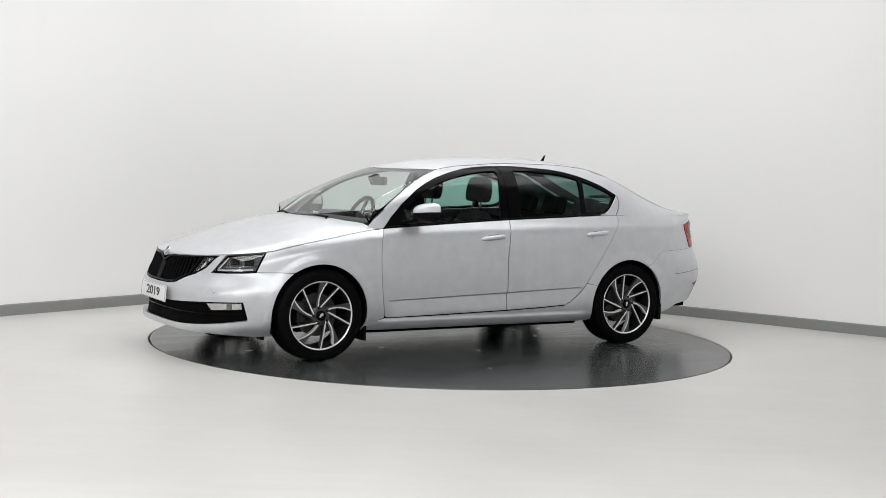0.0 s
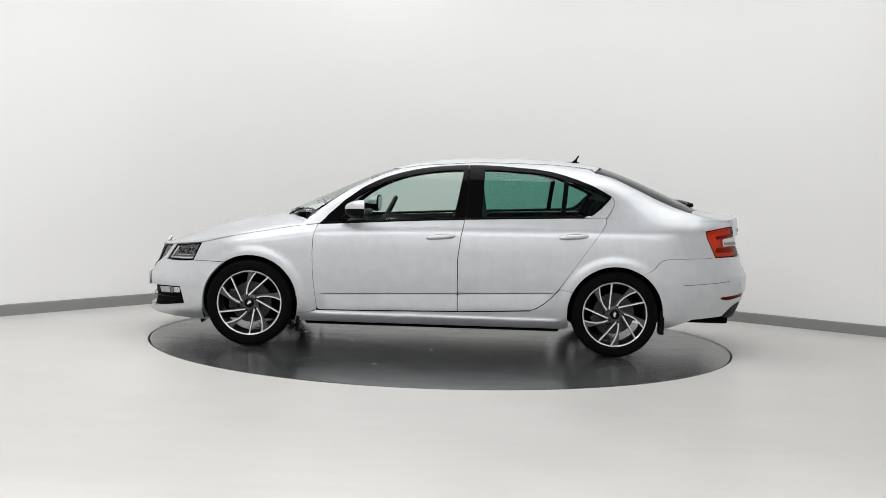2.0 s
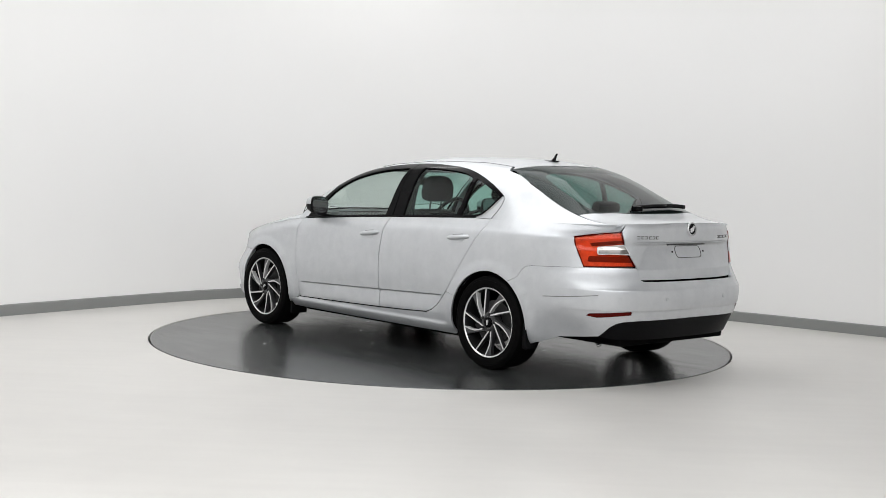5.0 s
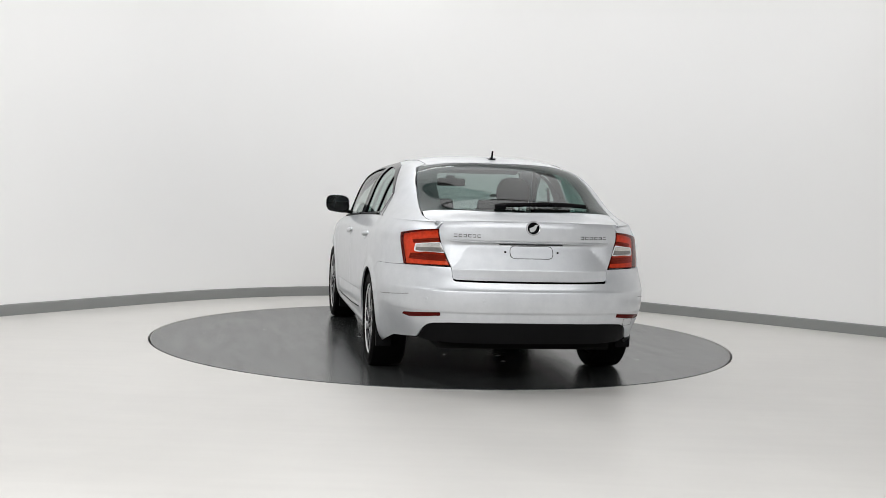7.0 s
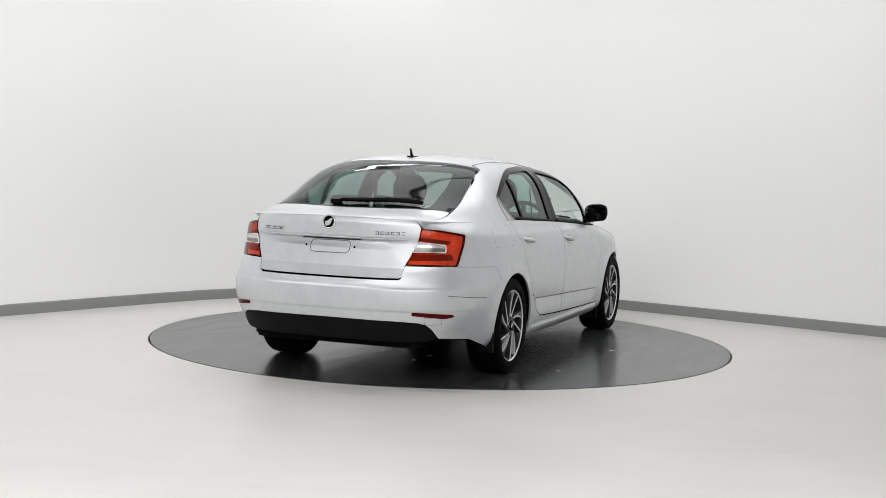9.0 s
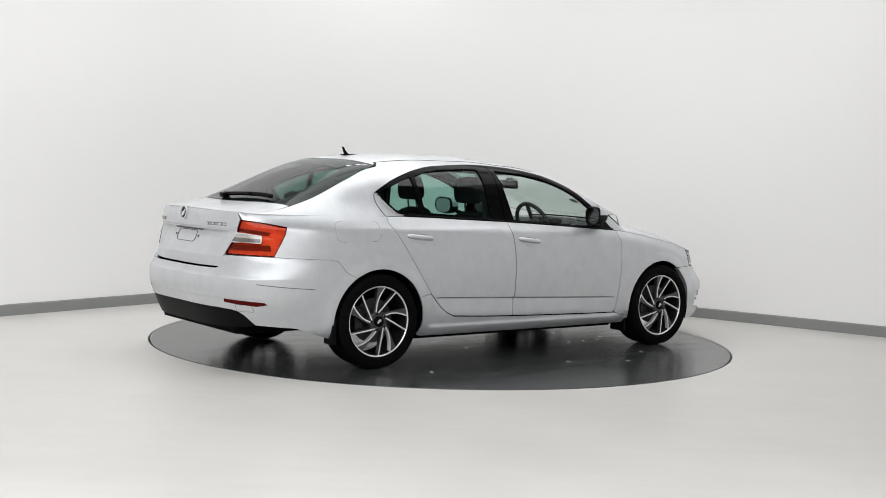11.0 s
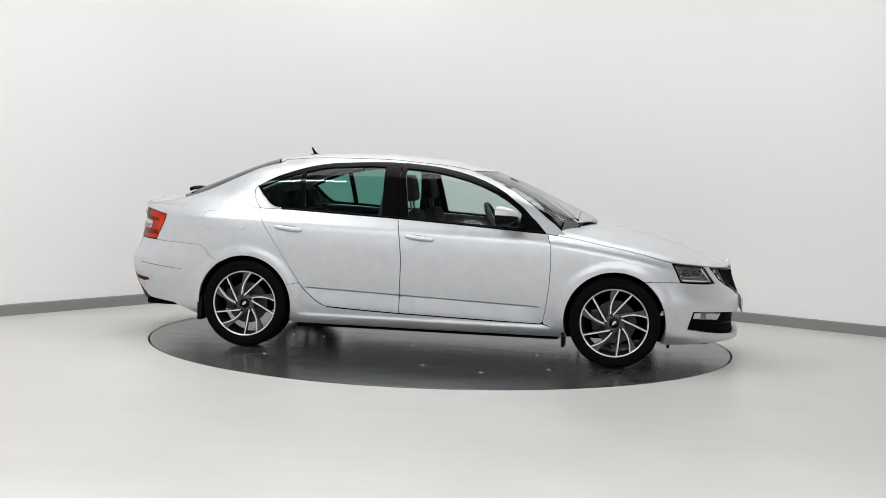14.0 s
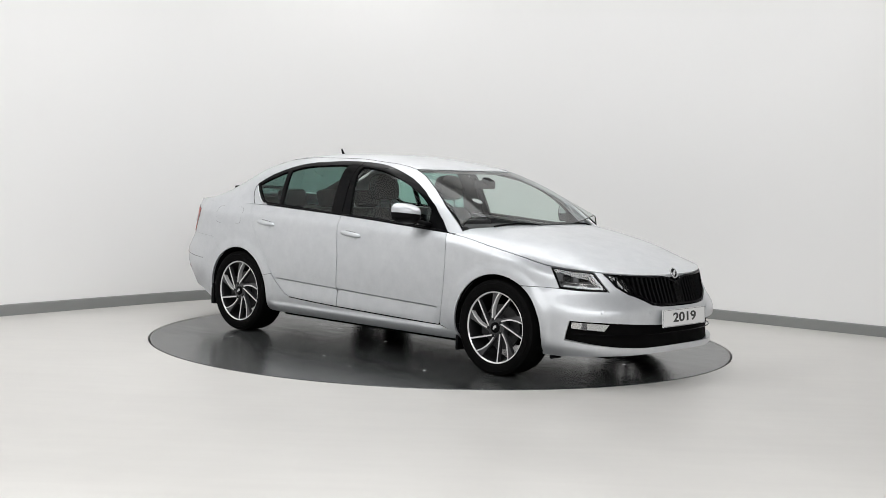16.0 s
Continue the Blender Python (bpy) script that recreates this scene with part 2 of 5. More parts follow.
def rounded(poly, r, steps=4):
    """Round the corners of an outline."""
    out = []
    k = len(poly)
    for i in range(k):
        p, a, b = (np.array(poly[j % k], float) for j in (i, i - 1, i + 1))
        la, lb = np.hypot(*(a - p)), np.hypot(*(b - p))
        d = min(r, la * 0.45, lb * 0.45)
        s, e = p + (a - p) / la * d, p + (b - p) / lb * d
        for j in range(steps + 1):
            t = j / steps
            out.append((1 - t) ** 2 * s + 2 * t * (1 - t) * p + t * t * e)
    return out


def shrink(poly, d):
    p = np.array(poly, float)
    area = 0.5 * np.sum(p[:, 0] * np.roll(p[:, 1], -1) - np.roll(p[:, 0], -1) * p[:, 1])
    e = np.roll(p, -1, 0) - p
    n = np.stack([-e[:, 1], e[:, 0]], 1) / np.maximum(np.hypot(e[:, 0], e[:, 1]), 1e-9)[:, None] * np.sign(area)
    m = n + np.roll(n, 1, 0)
    m /= np.maximum((m ** 2).sum(1), 0.5)[:, None] / 2
    return p + m * d


def inside(poly, q):
    p = np.array(poly)
    x, y = q[:, 0], q[:, 1]
    res = np.zeros(len(q), bool)
    for (x0, y0), (x1, y1) in zip(p, np.roll(p, -1, 0)):
        hit = (y0 > y) != (y1 > y)
        res ^= hit & (x < (x1 - x0) * (y - y0) / ((y1 - y0) if y1 != y0 else 1e-12) + x0)
    return res


def near(poly, q):
    p = np.array(poly)
    best = np.full(len(q), 1e9)
    for a, b in zip(p, np.roll(p, -1, 0)):
        ab = b - a
        t = np.clip(((q - a) @ ab) / max(ab @ ab, 1e-12), 0, 1)
        best = np.minimum(best, np.hypot(*(q - a - t[:, None] * ab).T))
    return best


def surface(f, q, out):
    e = 0.0015
    P = f(q[:, 0], q[:, 1])
    da = f(q[:, 0] + e, q[:, 1]) - f(q[:, 0] - e, q[:, 1])
    db = f(q[:, 0], q[:, 1] + e) - f(q[:, 0], q[:, 1] - e)
    n = np.cross(da, db)
    n /= np.maximum(np.linalg.norm(n, axis=1), 1e-12)[:, None]
    if np.sum(n * out(P)) < 0:
        n = -n
    return P, n


def outward(P):
    return P - np.stack([P[:, 0] * 0.75, 0 * P[:, 0], 0 * P[:, 0] + 0.6], 1)


def panel(name, parent, material, f, outline, holes=(), step=0.035, gap=0.002, flange=0.012, flip=False, off=0.0, label="", aspect=1.0, lines=(), blend=None):
    """A sheet-metal or glass panel cut from a body surface f(a, b) along an outline, with a turned-in rim."""
    loops = [shrink(dense(outline, step * 0.8), gap)] + [shrink(dense(h, step * 0.8), -gap) for h in holes]
    allp, edges = [], []
    for lp in loops:
        k0 = len(allp)
        allp += [tuple(v) for v in lp]
        edges += [(k0 + i, k0 + (i + 1) % len(lp)) for i in range(len(lp))]
    for ln in lines:
        pts = np.array(dense(ln, step * 0.8, False))
        pts = pts[inside(loops[0], pts)]
        k0 = len(allp)
        allp += [tuple(v) for v in pts]
        edges += [(k0 + i, k0 + i + 1) for i in range(len(pts) - 1)]
    o = np.array(loops[0])
    a = np.arange(o[:, 0].min() + step / 2, o[:, 0].max(), step)
    b = np.arange(o[:, 1].min() + step * aspect / 2, o[:, 1].max(), step * aspect)
    q = np.stack(np.meshgrid(a, b), -1).reshape(-1, 2)

    def within(pts):
        ok = inside(loops[0], pts)
        for h in loops[1:]:
            ok &= ~inside(h, pts)
        return ok
    if len(q):
        q = q[within(q)]
        for lp in loops:
            if len(q):
                q = q[near(lp, q) > step * min(1, aspect) * 0.45]
        for ln in lines:
            q = q[near(list(ln) + list(ln)[::-1], q) > 0.004]
    v2, _, tri, *_ = geometry.delaunay_2d_cdt([Vector(v) for v in allp] + [Vector(v) for v in q], edges, [], 0, 1e-6)
    v2 = np.array([tuple(v) for v in v2])
    tri = np.array([t for t in tri if len(t) == 3])
    tri = tri[within(v2[tri].mean(1))]
    used = np.unique(tri)
    back = -np.ones(len(v2), int)
    back[used] = np.arange(len(used))
    v2, tri = v2[used], back[tri]
    P, N = surface(f, v2, outward)
    if blend:
        N = blend(v2, P, N)
    P = P + N * off
    fn = np.cross(P[tri[:, 1]] - P[tri[:, 0]], P[tri[:, 2]] - P[tri[:, 0]])
    wrong = (fn * N[tri[:, 0]]).sum(1) < 0
    tri[wrong] = tri[wrong][:, ::-1]
    faces = [tuple(map(int, t)) for t in tri]
    verts, norms = list(P), list(N)
    if flange:
        count = {}
        for t in faces:
            for i in range(3):
                e = (t[i], t[(i + 1) % 3])
                count[tuple(sorted(e))] = count.get(tuple(sorted(e)), 0) + 1
        rim = [(t[i], t[(i + 1) % 3]) for t in faces for i in range(3) if count[tuple(sorted((t[i], t[(i + 1) % 3])))] == 1]
        for i, j in rim:
            k = len(verts)
            d = P[j] - P[i]
            side = np.cross(d, N[i])
            side /= max(np.linalg.norm(side), 1e-9)
            verts += [P[i], P[j], P[j] - N[j] * flange, P[i] - N[i] * flange]
            norms += [side] * 4
            faces.append((k + 1, k, k + 3, k + 2))
    verts, norms = np.array(verts), np.array(norms)
    if flip:
        verts, norms = verts * (1, -1, 1), norms * (1, -1, 1)
        faces = [t[::-1] for t in faces]
    return mk(name, verts, faces, material, parent, label, normals=norms)


# the car's body surfaces
def lerp(x, xs, ys):
    """Smooth interpolation through knots (monotone cubic)."""
    xs = np.asarray(xs, float); ys = np.asarray(ys, float)
    h = np.diff(xs); d = np.diff(ys) / h
    m = np.zeros(len(xs)); m[0], m[-1] = d[0], d[-1]
    for i in range(1, len(xs) - 1):
        if d[i - 1] * d[i] > 0:
            w1, w2 = 2 * h[i] + h[i - 1], h[i] + 2 * h[i - 1]
            m[i] = (w1 + w2) / (w1 / d[i - 1] + w2 / d[i])
    x = np.clip(np.asarray(x, float), xs[0], xs[-1])
    i = np.clip(np.searchsorted(xs, x) - 1, 0, len(h) - 1)
    s = (x - xs[i]) / h[i]
    return ((1 + 2 * s) * (1 - s) ** 2 * ys[i] + s * (1 - s) ** 2 * h[i] * m[i]
            + s * s * (3 - 2 * s) * ys[i + 1] + s * s * (s - 1) * h[i] * m[i + 1])
def smooth(a, b, x):
    s = np.clip((x - a) / (b - a), 0, 1)
    return s * s * (3 - 2 * s)
XA, XB, LF, LR = 1.25, -1.40, 1.30, 1.35
UF, UR = XA + LF, XB - LR
AX, ZW, RA = 1.343, 0.318, 0.352
def belt_z(x):
    return lerp(x, [-2.36, -2.15, -1.8, -1.3, -1.1, -0.67, -0.23, 0.17, 0.59, 0.845, 1.2], [1.035, 1.024, 1.019, 1.018, 1.015, 0.998, 0.979, 0.957, 0.930, 0.914, 0.89])
def crease_z(x):
    return lerp(x, [-2.2, -1.37, -0.335, 0.7, 1.2, 1.75], [0.945, 0.930, 0.908, 0.872, 0.832, 0.75])
def half_width(x, z):
    zc = crease_z(x)
    low = lerp(z, [0.10, 0.17, 0.205, 0.245, 0.30, 0.42, 0.60, 0.74, 0.86, 0.95], [0.77, 0.800, 0.830, 0.860, 0.875, 0.887, 0.893, 0.890, 0.880, 0.866])
    d = z - zc
    w = low - 0.5 * (d + np.sqrt(d * d + 0.022 ** 2)) * 0.62
    zm = 0.436 - 0.034 * x
    door = smooth(-0.90, -0.80, x) * (1 - smooth(0.74, 0.84, x))
    w = w - 0.017 * door * smooth(zm, zm - 0.008, z) * np.clip((z - zm + 0.125) / 0.113, 0, 1)
    mid = smooth(-1.0, -0.86, x) * (1 - smooth(0.82, 0.96, x))
    w = w + 0.013 * mid * smooth(0.285, 0.255, z) * smooth(0.16, 0.215, z)
    for ax in (AX, -AX):
        r = np.hypot(x - ax, z - ZW)
        w = w + 0.010 * (1 - smooth(RA + 0.022, RA + 0.085, r)) * smooth(0.16, 0.3, z)
    w = w * (1 - 0.065 * smooth(-1.65, -2.1, x) * smooth(0.52, 0.28, z))
    return w * (1 - 0.010 * (x / 1.3) ** 2)
def front_x(z):
    return lerp(z, [0.12, 0.17, 0.22, 0.30, 0.36, 0.46, 0.55, 0.62, 0.70, 0.78], [2.10, 2.19, 2.215, 2.20, 2.205, 2.215, 2.19, 2.165, 2.135, 2.09])
def rear_x(z):
    return lerp(z, [0.20, 0.30, 0.38, 0.44, 0.476, 0.490, 0.55, 0.612, 0.630, 0.70, 0.76, 0.85, 0.90, 0.93, 1.00, 1.05],
                [-2.28, -2.345, -2.378, -2.394, -2.400, -2.409, -2.416, -2.412, -2.400, -2.383, -2.369, -2.350, -2.341, -2.350, -2.349, -2.335])
def body(u, z):
    """The lower body: u runs along the flank (u = x there) and on round both ends, z is the height."""
    u = np.asarray(u, float); z = np.asarray(z, float) + 0 * u; u = u + 0 * z
    side = np.ones_like(u)
    over = u > UF; u = np.where(over, 2 * UF - u, u); side = np.where(over, -side, side)
    over = u < UR; u = np.where(over, 2 * UR - u, u); side = np.where(over, -side, side)
    x = u.copy(); f = np.ones_like(u)
    pf = np.clip((u - XA) / LF, 0, 1) * np.pi / 2
    pr = np.clip((XB - u) / LR, 0, 1) * np.pi / 2
    nf = 3.1 - 0.65 * smooth(0.42, 0.62, z); nr = 3.0 + 0.5 * (1 - smooth(0.60, 0.76, z))
    front = u > XA; rear = u < XB
    x = np.where(front, XA + (front_x(z) - XA) * np.abs(np.sin(pf)) ** (2 / nf), x)
    f = np.where(front, np.abs(np.cos(pf)) ** (2 / nf), f)
    x = np.where(rear, XB + (rear_x(z) - XB) * np.abs(np.sin(pr)) ** (2 / nr), x)
    f = np.where(rear, np.abs(np.cos(pr)) ** (2 / nr), f)
    return np.stack([x, side * f * half_width(x, z), z], -1)
def roof_z(x):
    return lerp(x, [-2.36, -2.2, -2.06, -1.85, -1.67, -1.45, -1.27, -1.1, -0.8, -0.4, 0.0, 0.23, 0.40, 0.59, 0.90, 1.16, 1.22],
                [1.040, 1.060, 1.080, 1.168, 1.246, 1.335, 1.393, 1.420, 1.442, 1.444, 1.412, 1.372, 1.318, 1.243, 1.100, 0.975, 0.945])
def cabin_base(x):
    k = np.clip((XB - x) / (XB + 2.353), 0, 1)
    w = half_width(x, belt_z(x)) * np.maximum(1 - k ** 3, 0) ** (1 / 3)
    return w - 0.012 * smooth(-1.45, -1.25, x) - 0.010 * smooth(0.5, 1.1, x)
def section(x, t):
    fore = smooth(-0.3, 0.45, x)
    lean = 0.2 + 0.2 * smooth(-1.2, -1.9, x) - 0.075 * fore
    return cabin_base(x) * (1 - lean * t) * np.maximum(1 - t ** (6 + 4 * fore), 0) ** 0.36
def cabin(x, t):
    """The glasshouse, roof and boot top: t runs from the waistline (0) to the middle of the roof (1)."""
    x = np.asarray(x, float); t = np.asarray(t, float)
    zb = belt_z(x)
    return np.stack([x + 0 * t, section(x, np.clip(t, 0, 1)), zb + np.maximum(roof_z(x) - zb, 0.004) * t], -1)
def cabin_t(x, z):
    zb = belt_z(x)
    return np.clip((z - zb) / np.maximum(roof_z(x) - zb, 0.004), 0, 1)
def cabin_at(x, y):
    """The share t at which the glasshouse stands y metres from the middle."""
    x = np.asarray(x, float); y = np.abs(np.asarray(y, float))
    lo = np.zeros_like(x + y); hi = lo + 1
    for _ in range(30):
        mid = (lo + hi) / 2
        big = section(x, mid) > y
        lo = np.where(big, mid, lo); hi = np.where(big, hi, mid)
    return lo
def top(x, y):
    """Roof, windows and boot top over the plan."""
    zb = belt_z(x)
    return np.stack([x + 0 * y, y + 0 * x, zb + np.maximum(roof_z(x) - zb, 0.004) * cabin_at(x, y)], -1)
def shoulder_z(x):
    return lerp(x, [0.8, 0.9, 1.0, 1.25, 1.5, 1.72, 2.0, 2.12], [0.914, 0.909, 0.897, 0.852, 0.803, 0.748, 0.715, 0.70])
def hood_z(x, y):
    c = lerp(x, [0.9, 1.18, 1.42, 1.64, 1.86, 2.03, 2.10, 2.15], [1.00, 0.966, 0.920, 0.878, 0.826, 0.774, 0.742, 0.70])
    s = shoulder_z(x)
    w = half_width(np.minimum(x, 1.9), s)
    k = np.clip((x - XA) / (2.14 - XA), 0, 1)
    rho = np.clip((np.abs(y) / w) ** 2.45 + k ** 2.45, 0, 1.2) ** (1 / 2.45)
    return s + np.maximum(c - s, 0) * (1 - rho ** 3.2)
def hood(x, y):
    return np.stack([x + 0 * y, y + 0 * x, hood_z(x, y)], -1)
def girth(x, z):
    """The place u along the girth that stands at x on the flank."""
    nf = 3.1 - 0.65 * float(smooth(0.42, 0.62, z)); nr = 3.0 + 0.5 * (1 - float(smooth(0.60, 0.76, z)))
    if x > XA:
        return XA + LF * math.asin(min(1, ((x - XA) / (float(front_x(z)) - XA)) ** (nf / 2))) * 2 / math.pi
    if x < XB:
        return XB - LR * math.asin(min(1, ((XB - x) / (XB - float(rear_x(z)))) ** (nr / 2))) * 2 / math.pi
    return x


# the studio
def wall_line():
    knots = [(-6.2, -6.0), (-6.2, -4.5), (-5.2, -1.6), (-3.72, 0.42), (-3.34, 0.92), (-2.57, 1.90), (-2.12, 2.36), (-1.61, 2.73), (-1.06, 2.98),
             (-0.3, 3.14), (0.45, 3.11), (1.15, 2.90), (1.62, 2.63), (2.29, 2.15), (2.98, 1.64), (3.8, 1.02), (5.4, -0.2), (6.6, -2.5), (6.6, -6.0)]
    out = []
    k = len(knots)
    for i in range(k - 1):
        p = [np.array(knots[min(max(j, 0), k - 1)]) for j in (i - 1, i, i + 1, i + 2)]
        steps = 10 if 2 < i < 16 else 6
        for s in range(steps):
            t = s / steps
            q = 0.5 * (2 * p[1] + (p[2] - p[0]) * t + (2 * p[0] - 5 * p[1] + 4 * p[2] - p[3]) * t * t + (3 * p[1] - p[0] - 3 * p[2] + p[3]) * t ** 3)
            out.append(q)
    out.append(np.array(knots[-1]))
    return out


def studio():
    line = wall_line()
    n = len(line)
    c = np.array((0.0, -5.0))

    def normals(pts):
        res = []
        for i in range(n):
            d = pts[min(i + 1, n - 1)] - pts[max(i - 1, 0)]
            d = d / np.hypot(*d)
            res.append(np.array((d[1], -d[0])))
        return res
    nrm = normals(line)  # towards the room
    if (c - line[n // 2]) @ nrm[n // 2] < 0:
        nrm = [-v for v in nrm]

    def strip(name, prof, material, label, cat):
        verts, faces = [], []
        m = len(prof)
        for p, v in zip(line, nrm):
            for d, z in prof:
                verts.append((*(p + v * d), z))
        for i in range(n - 1):
            for j in range(m):
                a, b = i * m + j, i * m + (j + 1) % m
                faces.append((a, a + m, b + m, b))
        faces += [tuple(range(m)), tuple(range((n - 1) * m, n * m))]
        ob = mk(name, verts, faces, material, smooth=False)
        return tagged(ob, label, cat, kind="structure")
    w = strip("wall_curved", [(0, -0.02), (0, CEIL), (-0.15, CEIL), (-0.15, -0.02)], WALL, "white painted curved studio wall, smooth and seamless", "wall")
    for poly in w.data.polygons:
        poly.use_smooth = abs(poly.normal.z) < 0.5
    w.data.set_sharp_from_angle(angle=radians(40))
    strip("baseboard", [(0.002, 0.0), (0.016, 0.0), (0.016, 0.088), (0.010, 0.096), (0.002, 0.096)], SKIRT, "plain grey painted skirting board along the wall", "skirting board")
    # unseen walls behind the camera, added to shape fill and reflections
    for nm, c, s in (("unseen_wall_back", (0.2, -13.08, CEIL / 2), (13.4, 0.15, CEIL)), ("unseen_wall_side_1", (-6.27, -9.5, CEIL / 2), (0.14, 7.0, CEIL)), ("unseen_wall_side_2", (6.67, -9.5, CEIL / 2), (0.14, 7.0, CEIL))):
        tagged(part(nm, box(c, s), UNSEEN_WALL, None), "unseen grey wall behind the camera, added to set fill and reflections", "wall", kind="structure")
    # floor with a round opening for the turntable
    verts, faces = [], []
    m = 128
    for i in range(m):
        a = 2 * math.pi * i / m
        verts += [(RT * math.cos(a), RT * math.sin(a), 0), (14 * math.cos(a), 14 * math.sin(a) - 4, 0), (RT * math.cos(a), RT * math.sin(a), -0.06)]
    for i in range(m):
        a, b = 3 * i, 3 * ((i + 1) % m)
        faces += [(a, a + 1, b + 1, b), (a, b, b + 2, a + 2)]
    fl = mk("floor", verts, faces, FLOOR, smooth=False)
    tagged(fl, "pale cream polished resin studio floor", "floor", kind="structure")
    pit = part("turntable_pit", lathe([(0.001, -0.07), (RT + 0.05, -0.07)], 64, "z"), SEAM, None)
    tagged(pit, "dark pit under the turntable", "pit", kind="structure")
    # unseen ceiling: white part and dark part added to shape the car's reflections
    ce = part("ceiling", box((0.2, 1.3, CEIL + 0.06), (14.0, 5.0, 0.12)), WALL, None)
    tagged(ce, "unseen white ceiling above the turntable, added for bounce and reflections", "ceiling", kind="structure")
    ce = part("unseen_ceiling_rear", box((0.2, -7.2, CEIL + 0.06), (14.0, 11.996, 0.12)), CEILING, None)
    tagged(ce, "unseen dark grey matt ceiling, added to keep reflections dark", "ceiling", kind="structure")
    # lamps out of view; the large panels are added fill
    for x, y, ln, wd, turn, power in UNSEEN_LAMPS:
        lamp = new("unseen_ceiling_lamp")
        tagged(lamp, "unseen white rectangular ceiling lamp with a flat diffuser, added to light the studio", "ceiling lamp", "studio ceiling lamps")
        lamp.matrix_basis = pose(x, y, CEIL, 0, 0, turn)
        part("housing", box((0, 0, -0.03), (ln + 0.04, wd + 0.04, 0.06)), TUBE, lamp, bevel=0.006)
        light = bpy.data.lights.new("diffuser_light", "AREA")
        light.shape, light.size, light.size_y = "RECTANGLE", ln, wd
        light.energy, light.color = power, (0.99, 0.995, 1.0)
        lo = new("diffuser_light", light)
        lo.matrix_basis = pose(x, y, CEIL - 0.068, 0, 0, turn)


RT = 2.262
studio()


def turntable():
    t = new("turntable")
    tagged(t, "round grey painted steel turntable flush with the floor", "turntable")
    part("plate", lathe([(0.001, 0.001), (1.2, 0.001), (RT - 0.016, 0.001), (RT - 0.014, -0.003), (RT - 0.014, -0.05)], 160, "z"), TABLE, t, "grey painted round plate with wiped streaks")
    # pale flakes that stand for white glints on the plate
    rng = random.Random(4)
    for i in range(17):
        a, r = rng.uniform(0, 6.28), rng.uniform(0.5, 1.9)
        poly = [(math.cos(k) * rng.uniform(0.010, 0.028), math.sin(k) * rng.uniform(0.006, 0.014)) for k in np.linspace(0, 6.28, 8)[:-1]]
        part("painted_glint", prism(poly, 0.0006, pose(r * math.cos(a), r * math.sin(a), 0.0012, 0, 0, rng.uniform(0, 360))), STICKER_GLINT, t)
    return t


TURNTABLE = turntable()

# the car: x forward, y to its left, z up, the origin on the ground between the axles
CAR = new("car")
tagged(CAR, "silver metallic four-door liftback saloon parked on the turntable", "car")


def arch(ax, a0, a1, r=RA, n=26):
    """Points on a wheel arch from angle a0 to a1 (degrees, 0 forward, 90 up)."""
    out = []
    for i in range(n + 1):
        a = radians(a0 + (a1 - a0) * i / n)
        z = ZW + r * math.sin(a)
        out.append((girth(ax + r * math.cos(a), z), z))
    return out


def body_x(u, z):
    return float(body(np.array([u]), np.array([z]))[0, 0])


def edge_z(u):
    """Height at which wing, lamps and grille meet the bonnet."""
    z = 0.75
    for _ in range(8):
        z = float(shoulder_z(body_x(u, z)))
    return z


def u_at(y, z, rear):
    """The place along the girth at which the body's end stands y metres from the middle."""
    lo, hi = (XB, UR) if rear else (XA, UF)
    for _ in range(40):
        mid = (lo + hi) / 2
        if float(body(np.array([mid]), np.array([z]))[0, 1]) > abs(y):
            lo = mid
        else:
            hi = mid
    if y < 0:
        mid = 2 * (UR if rear else UF) - mid
    return mid


def end_point(y, z, rear, off=0.0):
    u = u_at(y, z, rear)
    P, N = surface(body, np.array([[u, z]]), outward)
    return Vector(P[0] + N[0] * off), Vector(N[0])


def mirror_u(poly, c):
    """An outline drawn to the middle, completed on the other side."""
    return list(poly) + [(2 * c - u, z) for u, z in reversed(poly) if abs(u - c) > 1e-6]


FDOOR = [(0.858, 0.912), (0.886, 0.827), (0.891, 0.705), (0.883, 0.541), (0.867, 0.418), (0.848, 0.300), (0.836, 0.284)]
BSEAM = [(-0.187, 0.306), (-0.182, 0.50), (-0.177, 0.686), (-0.197, 0.853), (-0.222, 0.978)]
RSEAM = [(-1.262, 1.016), (-1.262, 0.975), (-1.215, 0.905), (-1.092, 0.728), (-1.01, 0.608), (-0.93, 0.493), (-0.875, 0.430), (-0.827, 0.386), (-0.775, 0.350), (-0.722, 0.328)]


def belt_row(x0, x1, n=14, d=0.0):
    return [(x, float(belt_z(x)) + d) for x in np.linspace(x0, x1, n)]


DLO_UP = [(-1.309, 1.175), (-1.24, 1.214), (-1.167, 1.251), (-1.06, 1.291), (-0.963, 1.321), (-0.85, 1.346), (-0.739, 1.361), (-0.479, 1.376), (-0.264, 1.376), (-0.049, 1.363), (0.06, 1.349),
          (0.165, 1.329), (0.27, 1.302), (0.378, 1.266), (0.46, 1.229), (0.547, 1.182), (0.672, 1.090), (0.775, 0.993), (0.845, 0.918)]
DLO_BACK = [(-1.105, 1.019), (-1.16, 1.030), (-1.194, 1.052), (-1.230, 1.085), (-1.265, 1.122), (-1.295, 1.157)]


def xt(pts):
    return [(x, float(cabin_t(x, z))) for x, z in pts]


def plan_t(pts):
    return [(x, float(cabin_at(x, y))) for x, y in pts]


SCREEN_EDGE = [(0.95, 0.18), (0.90, 0.36), (0.80, 0.60), (0.70, 0.77), (0.60, 0.855), (0.50, 0.895), (0.40, 0.925), (0.27, 0.935)]
